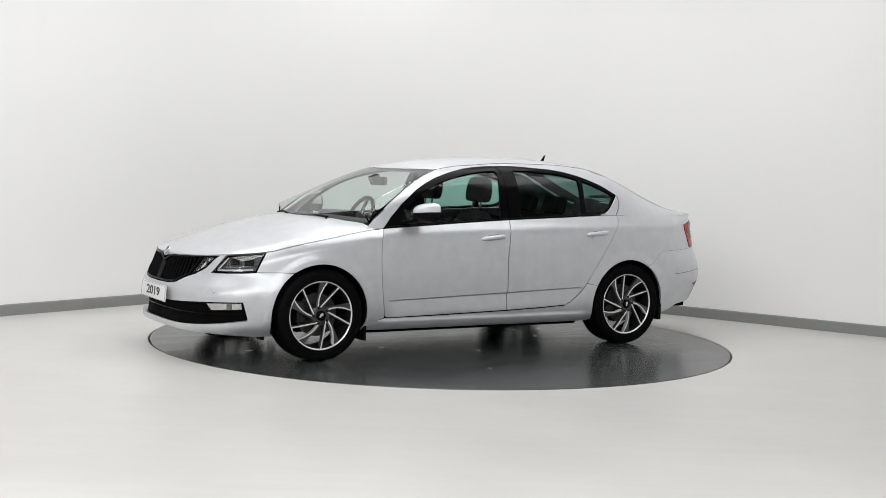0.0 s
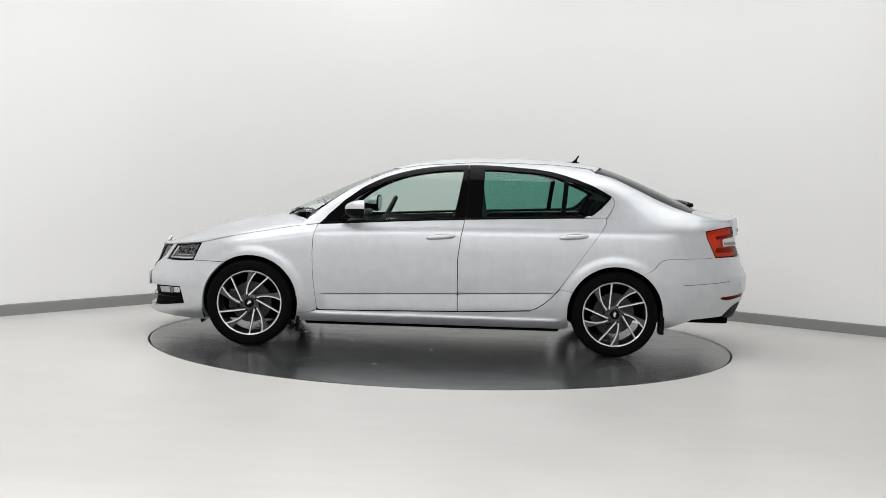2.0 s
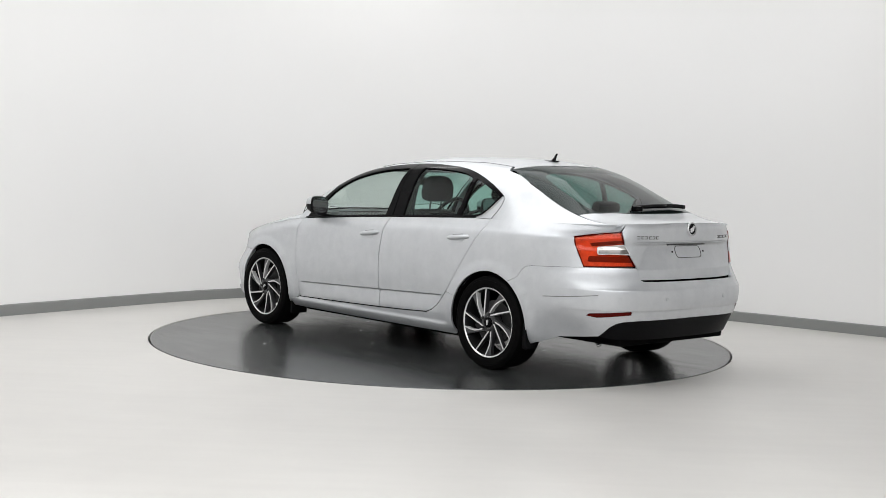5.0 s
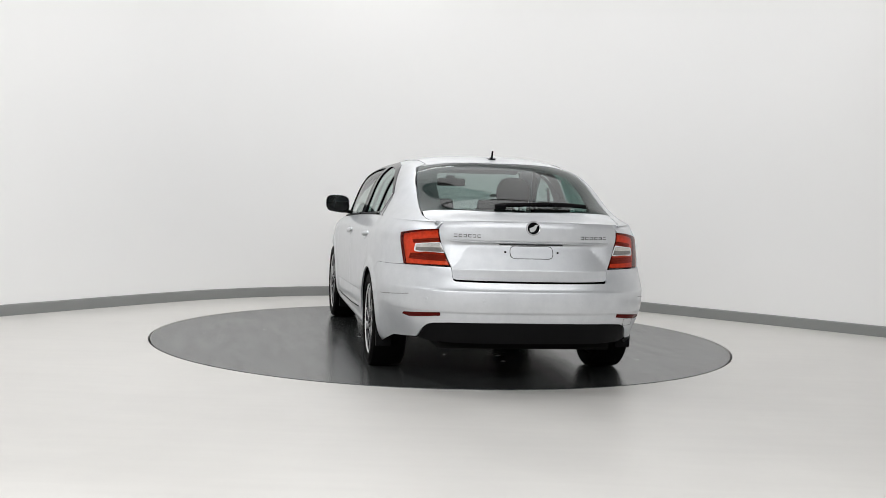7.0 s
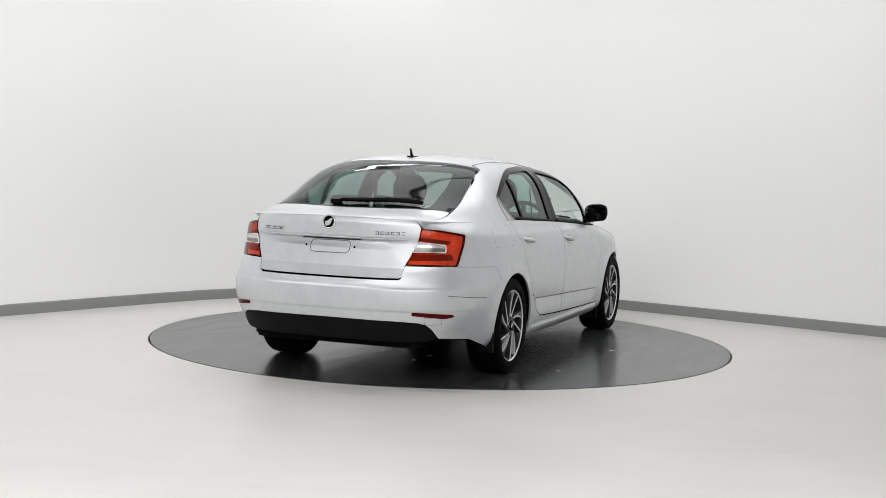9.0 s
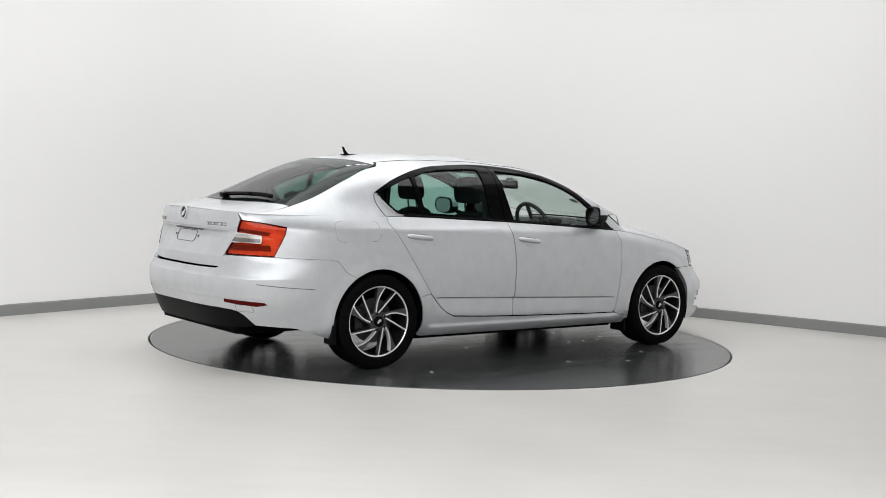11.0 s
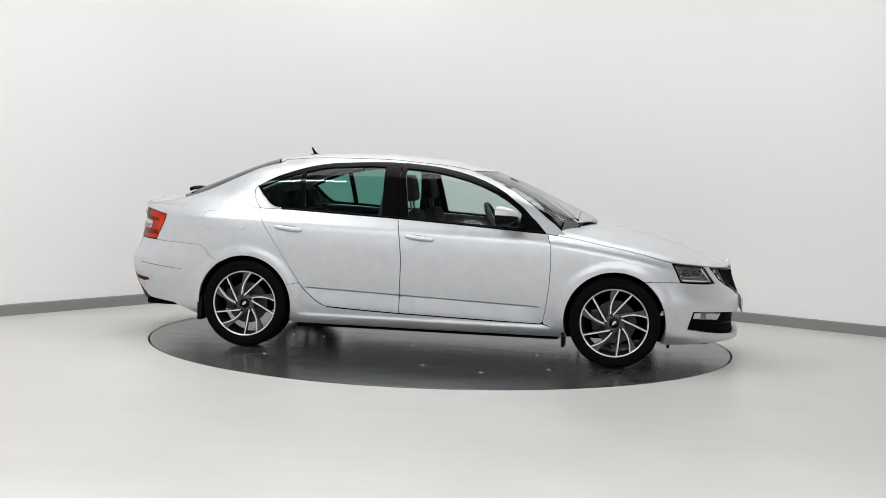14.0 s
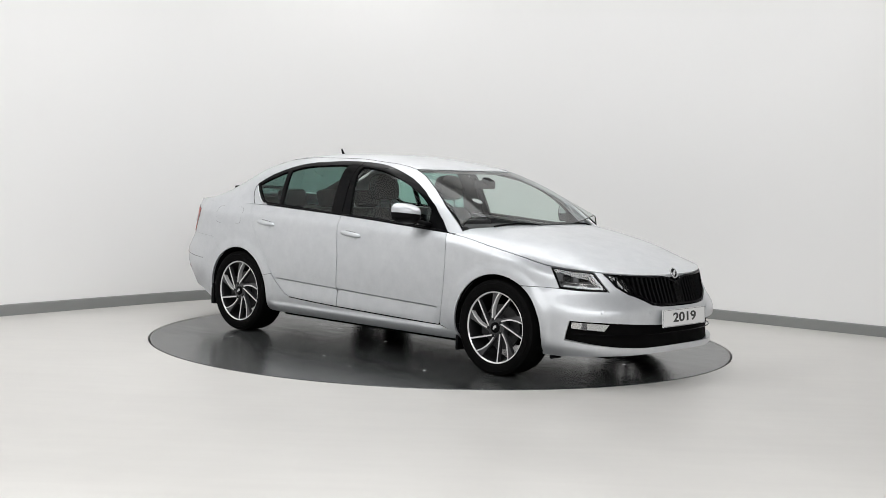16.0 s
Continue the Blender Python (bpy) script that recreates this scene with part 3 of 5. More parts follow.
SCREEN_SIDE = [(x, float(section(np.array(x), np.array(t)))) for x, t in SCREEN_EDGE]
REAR_SIDE = [(-1.19, 0.555), (-1.35, 0.578), (-1.55, 0.605), (-1.75, 0.622), (-1.90, 0.628)]
LID_SIDE = [(-1.90, 0.628), (-2.02, 0.622), (-2.14, 0.607), (-2.225, 0.585)]


def rail_t(x):
    return 0.905 + 0.03 * float(smooth(-0.2, 0.27, x))


def bonnet_edge():
    """Where wing and bonnet meet: place, half width, height and the mean direction of the two surfaces."""
    rows = []
    for u in np.linspace(0.91, 2.1, 60):
        z = edge_z(u)
        p = body(np.array([u]), np.array([z]))[0]
        na = surface(body, np.array([[u, z - 0.012]]), outward)[1][0]
        nb = surface(hood, np.array([[p[0], p[1] - 0.03]]), outward)[1][0]
        n = na + nb
        rows.append((p[0], p[1], z, *(n / np.linalg.norm(n))))
    return np.array(rows)


EDGE = bonnet_edge()


def edge_at(x, column):
    return np.interp(x, EDGE[:, 0], EDGE[:, column])


def edge_normals(x):
    return np.stack([edge_at(x, c) for c in (3, 4, 5)], 1)


def blend_wing(q, P, N):
    x = P[:, 0]
    return mixed(N, edge_normals(x), smooth(0.09, 0.0, edge_at(x, 2) - P[:, 2]))


def blend_bonnet(q, P, N):
    x, y = P[:, 0], P[:, 1]
    M = edge_normals(x) * np.stack([1 + 0 * y, np.sign(y), 1 + 0 * y], 1)
    return mixed(N, M, smooth(0.11, 0.0, edge_at(x, 1) - np.abs(y)) * smooth(2.02, 1.85, x))


def shoulder_normals(x):
    """Mean direction of body and glasshouse where they meet along the waistline."""
    zb = belt_z(x)
    u = np.array([girth(float(a), float(b)) for a, b in zip(x, zb)])
    na = surface(body, np.stack([u, zb - 0.01], 1), outward)[1]
    nb = surface(cabin, np.stack([x, 0 * x + 0.06], 1), outward)[1]
    n = na + nb
    return n / np.linalg.norm(n, axis=1)[:, None]


def mixed(N, M, k):
    n = N * (1 - k[:, None]) + M * k[:, None]
    return n / np.linalg.norm(n, axis=1)[:, None]


def blend_low(q, P, N):
    x = np.clip(P[:, 0], -2.2, 1.0)
    return mixed(N, shoulder_normals(x), smooth(0.10, 0.0, belt_z(x) - P[:, 2]) * smooth(-1.15, -1.30, x))


def blend_high(q, P, N):
    x = np.clip(P[:, 0], -2.2, 1.0)
    return mixed(N, shoulder_normals(x), smooth(0.12, 0.0, P[:, 2] - belt_z(x)) * smooth(-1.15, -1.30, x))


def flank(flip):
    """Panels, doors and lamps of one flank."""
    side = "right" if flip else "left"
    kw = dict(flip=flip)
    # wing
    top_edge = [(u, edge_z(u) - 0.002) for u in np.linspace(1.655, 0.90, 18)]
    wing = [(0.850, 0.285)] + [(0.94, 0.257)] + arch(AX, 190, 57) + [(1.568, 0.6135), (1.694, 0.612)] + top_edge + FDOOR[:-1]
    panel("front_wing", CAR, SILVER, body, wing, step=0.022, gap=0.001, blend=blend_wing, **kw)
    # doors
    outline = FDOOR[:-1] + [(0.830, 0.284), (0.5, 0.290), (0.1, 0.299)] + BSEAM + belt_row(-0.222, 0.85)
    mould = [[(0.82, 0.436 - 0.034 * 0.82 + d), (-0.9, 0.436 + 0.034 * 0.9 + d)] for d in (0.0015, -0.002, -0.004, -0.0065, -0.013, -0.03)]
    door = panel("front_door", CAR, SILVER, body, outline, lines=mould, step=0.028, gap=0.0028, label="silver front door with a body-coloured handle", **kw)
    outline2 = BSEAM[::-1] + [(-0.45, 0.315)] + RSEAM[::-1] + belt_row(-1.25, -0.222)
    door2 = panel("rear_door", CAR, SILVER, body, outline2, lines=mould, step=0.028, gap=0.0028, label="silver rear door with a body-coloured handle", **kw)
    # sill
    sill = [(0.94, 0.2562), (0.84, 0.2815), (0.5, 0.285), (0.1, 0.294), (-0.187, 0.301), (-0.45, 0.310), (-0.722, 0.324), (-0.775, 0.346), (-0.827, 0.382), (-0.875, 0.426), (-0.932, 0.489)]
    sill += arch(-AX, 25.8, -18)[:] + [(-0.98, 0.195), (0.97, 0.195)]
    sill += arch(AX, 200, 190)
    panel("sill", CAR, SILVER, body, sill, step=0.02, gap=0.0004, **kw)
    # rear quarter, below and above the waistline
    lamp_front = [(-1.94, 0.752), (-1.90, 0.84), (-1.848, 0.945)]
    quarter = RSEAM[:6] + arch(-AX, 26, 122) + [(-1.468, 0.660), (-1.49, 0.69), (-1.508, 0.712), (-1.53, 0.728), (-1.565, 0.737), (-1.75, 0.745)] + lamp_front
    quarter += [(-1.95, 0.960), (-2.08, 0.974), (-2.20, 0.982), (-2.215, 1.0)] + [(-2.24, 1.026), (-2.1, 1.0245)] + [(u, float(belt_z(body_x(u, 1.02)))) for u in np.linspace(-2.0, -1.35, 10)]
    panel("rear_quarter", CAR, SILVER, body, quarter, step=0.022, gap=0.0, blend=blend_low, **kw)
    frame = [(0.99, 0.0)] + SCREEN_EDGE + [(x, rail_t(x)) for x in np.linspace(0.2, -1.15, 24)] + plan_t(REAR_SIDE) + plan_t(LID_SIDE[1:]) + [(-2.241, 0.0)]
    frame += [(x, 0.0) for x in np.linspace(-2.2, -1.12, 16)] + xt(DLO_BACK) + xt(DLO_UP) + [(0.87, 0.0)]
    panel("roof_frame", CAR, SILVER, cabin, frame, step=0.03, gap=0.0, flange=0.025, blend=blend_high, **kw)
    # window frames and glass
    upf = [p for p in DLO_UP if p[0] > -0.23]
    upr = [p for p in DLO_UP if p[0] < -0.25]
    fo = [(0.84, 0.0)] + [(-0.226, 0.0), (-0.24, float(cabin_t(-0.24, 1.3)))] + xt([(-0.24, 1.376)] + upf)
    gf = xt([(0.655, 0.942), (0.40, 0.957), (0.1, 0.976), (-0.145, 0.990), (-0.175, 1.15), (-0.205, 1.315), (-0.198, 1.338), (-0.06, 1.328), (0.05, 1.314), (0.16, 1.292),
             (0.27, 1.264), (0.38, 1.226), (0.47, 1.184), (0.56, 1.131), (0.64, 1.070), (0.66, 1.045)])
    panel("window_frame", door, BLACK_GLOSS, cabin, fo, holes=[gf], step=0.03, gap=0.001, off=0.004, flange=0.02, **kw)
    panel("window_glass", door, GREEN, cabin, gf, step=0.05, gap=-0.004, flange=0, off=-0.004, **kw).visible_shadow = False
    ro = [(-0.232, 0.0)] + xt(DLO_BACK) + xt(upr[:]) + xt([(-0.246, 1.376)])
    gr = xt([(-0.345, 0.998), (-0.6, 1.010), (-0.925, 1.029), (-0.937, 1.15), (-0.952, 1.287), (-0.85, 1.316), (-0.739, 1.331), (-0.479, 1.345), (-0.365, 1.344)])
    gq = xt([(-0.962, 1.030), (-1.095, 1.036), (-1.15, 1.047), (-1.18, 1.068), (-1.215, 1.1), (-1.275, 1.168), (-1.22, 1.193), (-1.15, 1.223), (-1.06, 1.259), (-0.99, 1.282)])
    panel("window_frame", door2, BLACK_GLOSS, cabin, ro, holes=[gr, gq], step=0.03, gap=0.001, off=0.004, flange=0.02, **kw)
    panel("window_glass", door2, GREEN_DARK, cabin, gr, step=0.05, gap=-0.004, flange=0, off=-0.004, **kw).visible_shadow = False
    panel("quarter_glass", door2, GREEN_DARK, cabin, gq, step=0.05, gap=-0.004, flange=0, off=-0.004, **kw).visible_shadow = False
    my = -1 if flip else 1

    def on_cabin(pts, off):
        P, N = surface(cabin, np.array(xt(pts)), outward)
        return [Vector((p[0] + n[0] * off, my * (p[1] + n[1] * off), p[2] + n[2] * off)) for p, n in zip(P, N)]

    def on_body(pts, off):
        P, N = surface(body, np.array(pts), outward)
        return [Vector((p[0] + n[0] * off, my * (p[1] + n[1] * off), p[2] + n[2] * off)) for p, n in zip(P, N)]
    # bright line round the back of the side windows, dark seal along the waist
    tube("window_trim", on_cabin([(-1.08, 1.018)] + DLO_BACK[1:] + [(-1.305, 1.168)], 0.005), 0.0026, CHROME, door2, "thin bright metal window trim")
    tube("waist_seal", on_cabin([(x, float(belt_z(x)) + 0.004) for x in np.linspace(0.84, -0.22, 12)], 0.009), 0.006, BLACK, door)
    tube("waist_seal", on_cabin([(x, float(belt_z(x)) + 0.004) for x in np.linspace(-0.235, -1.1, 10)], 0.009), 0.006, BLACK, door2)
    # door edge above the waistline behind the rear window
    tube("door_seam", on_cabin([(-1.309, 1.172), (-1.322, 1.150), (-1.320, 1.11), (-1.295, 1.06), (-1.262, 1.018)], 0.0004), 0.0022, VOID, door2)
    # roof joint
    tube("roof_joint", [Vector((x, my * float(cabin(x, rail_t(x))[1]), float(cabin(x, rail_t(x))[2]) + 0.001)) for x in np.linspace(0.24, -1.17, 24)], 0.0014, VOID, CAR)
    # handles
    for d, (u0, z0, u1, z1) in ((door, (0.058, 0.838, -0.158, 0.859)), (door2, (-0.915, 0.868, -1.133, 0.888))):
        verts, faces = [], []
        k, m = 22, 10
        for i in range(k + 1):
            s = i / k
            x = u0 + (u1 - u0) * s
            z = z0 + (z1 - z0) * s
            env = min(1, (4 * s * (1 - s)) ** 0.28 + 0.02)
            hh, dd = 0.019 * env, 0.026 * (math.sin(math.pi * s) ** 0.4)
            base = on_body([(x, z)], -0.004)[0]
            for j in range(m):
                w = math.pi * j / (m - 1) - math.pi / 2
                verts.append((base.x, base.y + my * (dd + 0.006) * math.cos(w) ** 0.6 if abs(math.cos(w)) > 1e-6 else base.y, base.z + hh * math.sin(w)))
        for i in range(k):
            for j in range(m - 1):
                a = i * m + j
                q = (a, a + 1, a + m + 1, a + m)
                faces.append(q if flip else q[::-1])
        mk("door_handle", verts, faces, SILVER, d, "body-coloured pull handle")
        cup = rounded([(u0 - 0.045, z0 + 0.006), (u1 + 0.055, z1 - 0.008 + 0.010), (u1 + 0.06, z1 - 0.042), (u0 - 0.05, z0 - 0.034)], 0.02)
        # black strip over the grip, in place of the shade in its recess
        rec = rounded([(u0 - 0.05, z0 + 0.024), (u1 + 0.06, z1 + 0.015), (u1 + 0.065, z1 + 0.004), (u0 - 0.05, z0 + 0.012)], 0.008)
        panel("handle_recess_shade", d, BLACK, body, rec, step=0.02, gap=0, flange=0, off=0.0025, **kw)
        panel("handle_cup", d, SILVER, body, cup, step=0.012, gap=0, flange=0.004, off=0.003, **kw)
    # shadow gap between the doors and the sill
    tube("door_gap", on_body(dense([(0.836, 0.283), (0.5, 0.2875), (0.1, 0.2965), (-0.187, 0.3035), (-0.45, 0.3125), (-0.722, 0.326)], 0.05, False), -0.001), 0.0036, VOID, CAR)
    # mirror
    mirror(my)
    # head lamp
    hl = [(1.661, edge_z(1.661) - 0.004), (1.80, edge_z(1.80) - 0.004), (1.937, edge_z(1.937) - 0.004), (1.975, 0.665), (2.022, 0.601), (1.90, 0.602), (1.78, 0.606), (1.697, 0.611), (1.679, 0.68)]
    head_lamp(hl, "head_lamp", kw, on_body, True)
    il = [(2.005, edge_z(2.005) - 0.004), (2.13, edge_z(2.13) - 0.004), (2.165, 0.645), (2.205, 0.575), (2.165, 0.585), (2.085, 0.628), (2.04, 0.68)]
    head_lamp(il, "side_lamp", kw, on_body, False)
    # tail lamp
    tl = [(-1.848, 0.945), (-1.95, 0.960), (-2.08, 0.974), (-2.20, 0.982), (-2.225, 0.982), (-2.29, 0.87), (-2.358, 0.760), (-2.2, 0.758), (-2.05, 0.755), (-1.94, 0.752), (-1.90, 0.84)]
    lamp = panel("tail_lamp", CAR, LAMP_SILVER, body, tl, step=0.025, gap=0.003, flange=0.03, off=-0.020, label="red glossy tail lamp with a clear reversing light", **kw)
    panel("lens", lamp, RED_LENS, body, tl, step=0.025, gap=0.003, flange=0.0, off=0.004, label="red glossy lens", **kw).visible_shadow = False
    panel("lens_edge", lamp, DARK_RED, body, tl, holes=[[tuple(v) for v in shrink(dense(tl, 0.02), 0.008)]], step=0.02, gap=0.0025, flange=0.022, off=0.0032, **kw)
    rv = [(-2.055, 0.880), (-2.272, 0.898), (-2.315, 0.838), (-2.055, 0.836)]
    panel("reversing_light", lamp, CLEAR_LENS, body, rounded(rv, 0.012), step=0.025, gap=0, flange=0.006, off=0.0075, label="clear glass reversing light", **kw)
    panel("light_chamber", lamp, SMOKED, body, rounded([(-2.065, 0.862), (-2.295, 0.868), (-2.31, 0.842), (-2.065, 0.841)], 0.006), step=0.025, gap=0, flange=0, off=0.0085, **kw)
    tube("light_rim", on_body(rounded(rv, 0.012), 0.0085), 0.0035, LED_WHITE, lamp, closed=True)
    panel("lamp_band", lamp, BAND_RED, body, rounded([(-1.99, 0.905), (-2.255, 0.925), (-2.27, 0.906), (-2.01, 0.887)], 0.005), step=0.03, gap=0, flange=0.004, off=-0.014, **kw)
    panel("lamp_band", lamp, BAND_RED, body, rounded([(-1.985, 0.825), (-2.32, 0.828), (-2.345, 0.79), (-1.97, 0.79)], 0.005), step=0.03, gap=0, flange=0.004, off=-0.014, **kw)
    # rear reflector and arch liner
    part("mud_flap", box((-1.690, my * 0.815, 0.265), (0.035, 0.10, 0.17)), BLACK, CAR, "black mud flap", bevel=0.004)
    part("mud_flap", box((0.988, my * 0.775, 0.215), (0.022, 0.15, 0.18)), BLACK, CAR, "black mud flap", bevel=0.004)
    part("mud_flap", box((1.715, my * 0.70, 0.170), (0.02, 0.10, 0.045)), BLACK, CAR, "black air deflector", bevel=0.004)
    for ax in (AX, -AX):
        verts, faces = [], []
        k = 28
        for i in range(k + 1):
            a = radians(-20 + 220 * i / k) if ax > 0 else radians(-14 + 206 * i / k)
            r = RA + 0.006
            for y in (0.56, 0.845):
                yy = min(y, 0.845)
                verts.append((ax + r * math.cos(a), my * yy, ZW + r * math.sin(a)))
            verts.append((ax, my * 0.56, ZW))
        for i in range(k):
            a = 3 * i
            faces.append((a, a + 1, a + 4, a + 3))
            if 4 <= i < 24:
                faces.append((a, a + 3, a + 5, a + 2))
        mk("arch_liner", verts, faces, VOID, CAR, "black wheel arch liner")
    shell = [(UF - 0.02, 0.19), (1.62, 0.19)] + arch(AX, -22, 200, RA + 0.008) + [(0.9, 0.20), (-0.9, 0.20)] + arch(-AX, -18, 198, RA + 0.008) + [(-1.72, 0.30), (-2.2, 0.40), (UR + 0.02, 0.40), (UR + 0.02, 0.93), (-1.9, 0.96), (0.9, 0.87), (1.6, 0.70), (UF - 0.02, 0.62)]
    panel("inner_shell", CAR, VOID, body, shell, step=0.06, gap=0, flange=0, off=-0.042, **kw)
    # fuel flap, on one flank only
    if flip:
        ring = rounded([(-1.345, 0.987), (-1.543, 0.985), (-1.540, 0.850), (-1.342, 0.855)], 0.045, 6)
        tube("fuel_flap", on_body(ring, -0.0004), 0.0009, VOID, CAR, "fuel filler flap seam", closed=True)


def head_lamp(outline, name, kw, on_body, big):
    lamp = panel(name, CAR, LAMP_DARK, body, outline, step=0.03, gap=0.006, flange=0.0, off=-0.035, label="clear-glazed head lamp with dark housing" if big else "slim clear lamp beside the grille", **kw)
    panel("lamp_rim", lamp, BLACK_GLOSS, body, outline, holes=[[tuple(v) for v in shrink(dense(outline, 0.03), 0.011)]], step=0.02, gap=0.002, flange=0.012, off=-0.001, **kw)
    lens = panel("lens", lamp, CLEAR, body, outline, step=0.04, gap=0.008, flange=0, off=-0.002, label="clear plastic lens", **kw)
    lens.visible_shadow = False
    if big:
        for u, w, h in ((1.76, 0.075, 0.060), (1.865, 0.075, 0.050)):
            c = on_body([(u, 0.678)], -0.02)[0]
            n = (on_body([(u, 0.678)], 0.0)[0] - c).normalized()
            rot = n.to_track_quat("Z", "Y").to_matrix()
            part("projector", box(c, (w, h, 0.018), rot), BLADE, lamp, "grey projector unit", bevel=0.012)
            part("projector_glass", box(c + n * 0.011, (w * 0.84, h * 0.78, 0.008), rot), BLACK_GLOSS, lamp, bevel=0.003)
        for i in range(5):
            u = 1.925 + 0.014 * i
            tube("cooling_fin", on_body([(u, 0.640), (u - 0.03, 0.690)], -0.022), 0.0028, LAMP_CHROME if i % 2 else RIM_GREY, lamp)
        tube("bezel", on_body([(1.70, 0.655), (1.80, 0.647), (1.90, 0.643), (1.96, 0.641)], -0.016), 0.004, LAMP_CHROME, lamp, "bright inner bezel")
        tube("bezel", on_body([(1.705, 0.716), (1.80, 0.712), (1.90, 0.703)], -0.016), 0.003, RIM_GREY, lamp)
        tube("light_guide", on_body([(1.722, 0.628), (1.80, 0.624), (1.9, 0.620), (1.985, 0.618)], -0.012), 0.0065, LED_WHITE, lamp, "pale running light strip")
        tube("light_guide", on_body([(1.985, 0.618), (1.955, 0.66), (1.925, 0.705)], -0.012), 0.005, LED_WHITE, lamp)
    else:
        tube("light_guide", on_body([(2.16, 0.60), (2.12, 0.64), (2.08, 0.69)], -0.014), 0.007, LED_WHITE, lamp, "pale running light strip")
        panel("reflector", lamp, LAMP_CHROME, body, [(2.04, 0.705), (2.10, 0.70), (2.15, 0.63), (2.10, 0.635)], step=0.03, gap=0, flange=0, off=-0.026, **kw)


def mirror(my):
    m = new("door_mirror")
    m.parent = CAR
    # housing: a domed pod, silver above and black below
    k, n = 16, 30
    verts, faces_top, faces_low = [], [], []
    for i in range(k + 1):
        rr = i / k
        for j in range(n):
            a = 2 * math.pi * j / n
            ca, sa = math.cos(a), math.sin(a)
            yy = 0.098 * rr * math.copysign(abs(ca) ** 0.52, ca)
            zz = 0.072 * rr * math.copysign(abs(sa) ** 0.62, sa) * (1 - 1.4 * max(0.0, yy))
            dx = 0.125 * (1 - rr ** 2.6) ** 0.62
            verts.append((0.528 + dx - 0.16 * yy - 0.25 * max(0.0, yy) ** 1.5, my * (0.930 + yy), 1.030 + zz + 0.10 * yy))
    for i in range(k):
        for j in range(n):
            q = (i * n + j, i * n + (j + 1) % n, (i + 1) * n + (j + 1) % n, (i + 1) * n + j)
            if my > 0:
                q = q[::-1]
            low = (i + 0.5) / k * math.sin(2 * math.pi * (j + 0.5) / n) < 0.0
            (faces_low if low else faces_top).append(q)
    mk("mirror_housing", verts, faces_top, SILVER, m, "silver upper mirror cap")
    mk("mirror_base", verts, faces_low, BLACK, m, "black lower mirror shell")
    # the glass faces back
    g = [(math.cos(a) * 0.105, math.sin(a) * 0.056) for a in np.linspace(0, 2 * math.pi, 25)[:-1]]
    g = [(math.copysign(abs(x / 0.105) ** 0.52 * 0.092, x), math.copysign(abs(y / 0.056) ** 0.62 * 0.065 * (1 - 0.9 * max(0, x * my)), y)) for x, y in g]
    rot = Matrix.Translation((0.522, my * 0.928, 1.030)) @ Euler((radians(90), 0, radians(-90 + 8 * my)), "XYZ").to_matrix().to_4x4()
    part("mirror_surround", prism(g, 0.03, rot @ pose(0, 0, -0.026)), BLACK, m, bevel=0.006)
    part("mirror_glass", prism([(x * 0.92, y * 0.92) for x, y in g], 0.002, rot @ pose(0, 0, 0.0045)), MIRROR, m, "mirror glass")
    foot = [Vector((0.665, my * 0.80, 0.957)), Vector((0.66, my * 0.835, 0.962)), Vector((0.645, my * 0.87, 0.972)), Vector((0.63, my * 0.90, 0.985))]
    tube("mirror_foot", foot, 0.032, BLACK, m, "black mirror foot", n=10, flat=0.5)


flank(False)
flank(True)


def bonnet():
    us = np.concatenate([np.linspace(0.925, 1.25, 8), np.linspace(1.27, UF, 40)])
    edge = []
    for u in us:
        p = body(np.array([u]), np.array([edge_z(u)]))[0]
        edge.append((float(p[0]), float(p[1])))
    half = [(1.145, 0.0), (1.135, 0.2), (1.10, 0.40), (1.04, 0.58), (0.955, 0.70)] + edge
    outline = half + [(x, -y) for x, y in reversed(half[1:-1])]
    b = panel("bonnet", CAR, SILVER, hood, outline, step=0.04, flange=0.02, gap=0.0009, blend=blend_bonnet, label="silver bonnet with two raised creases")
    # cowl and wipers
    cw = [(1.20, 0.0), (1.17, 0.3), (1.09, 0.58), (0.98, 0.75), (0.90, 0.72), (1.03, 0.5), (1.09, 0.25), (1.105, 0.0)]
    cw = cw + [(x, -y) for x, y in reversed(cw[1:-1])]

    def low(x, y):
        q = hood(x, y)
        q[..., 2] -= 0.022
        return q
    panel("cowl", CAR, BLACK, low, cw, step=0.05, flange=0.0, gap=0, label="black plastic scuttle panel")
    for s, (y0, y1) in ((1, (0.42, -0.20)), (2, (-0.22, -0.57))):
        pts = []
        for i in range(14):
            y = y0 + (y1 - y0) * i / 13
            x = 1.125 - 0.30 * (abs(y) ** 2.3) + 0.01 - 0.03 * math.sin(math.pi * i / 13)
            pts.append(Vector((x, y, min(float(top(np.array([x]), np.array([y]))[0, 2]) + 0.004, float(hood_z(np.array([x]), np.array([y]))[0]) + 0.006))))
        w = new("wiper")
        w.parent = CAR
        tube("blade", pts, 0.007, BLACK, w, "black wiper blade")
        tube("arm", [pts[0] + Vector((0.03, 0.05 * s, -0.02)), pts[0] + Vector((0.015, 0, 0.0)), pts[6] + Vector((0.004, 0, 0.003))], 0.006, BLACK, w)
    return b


bonnet()


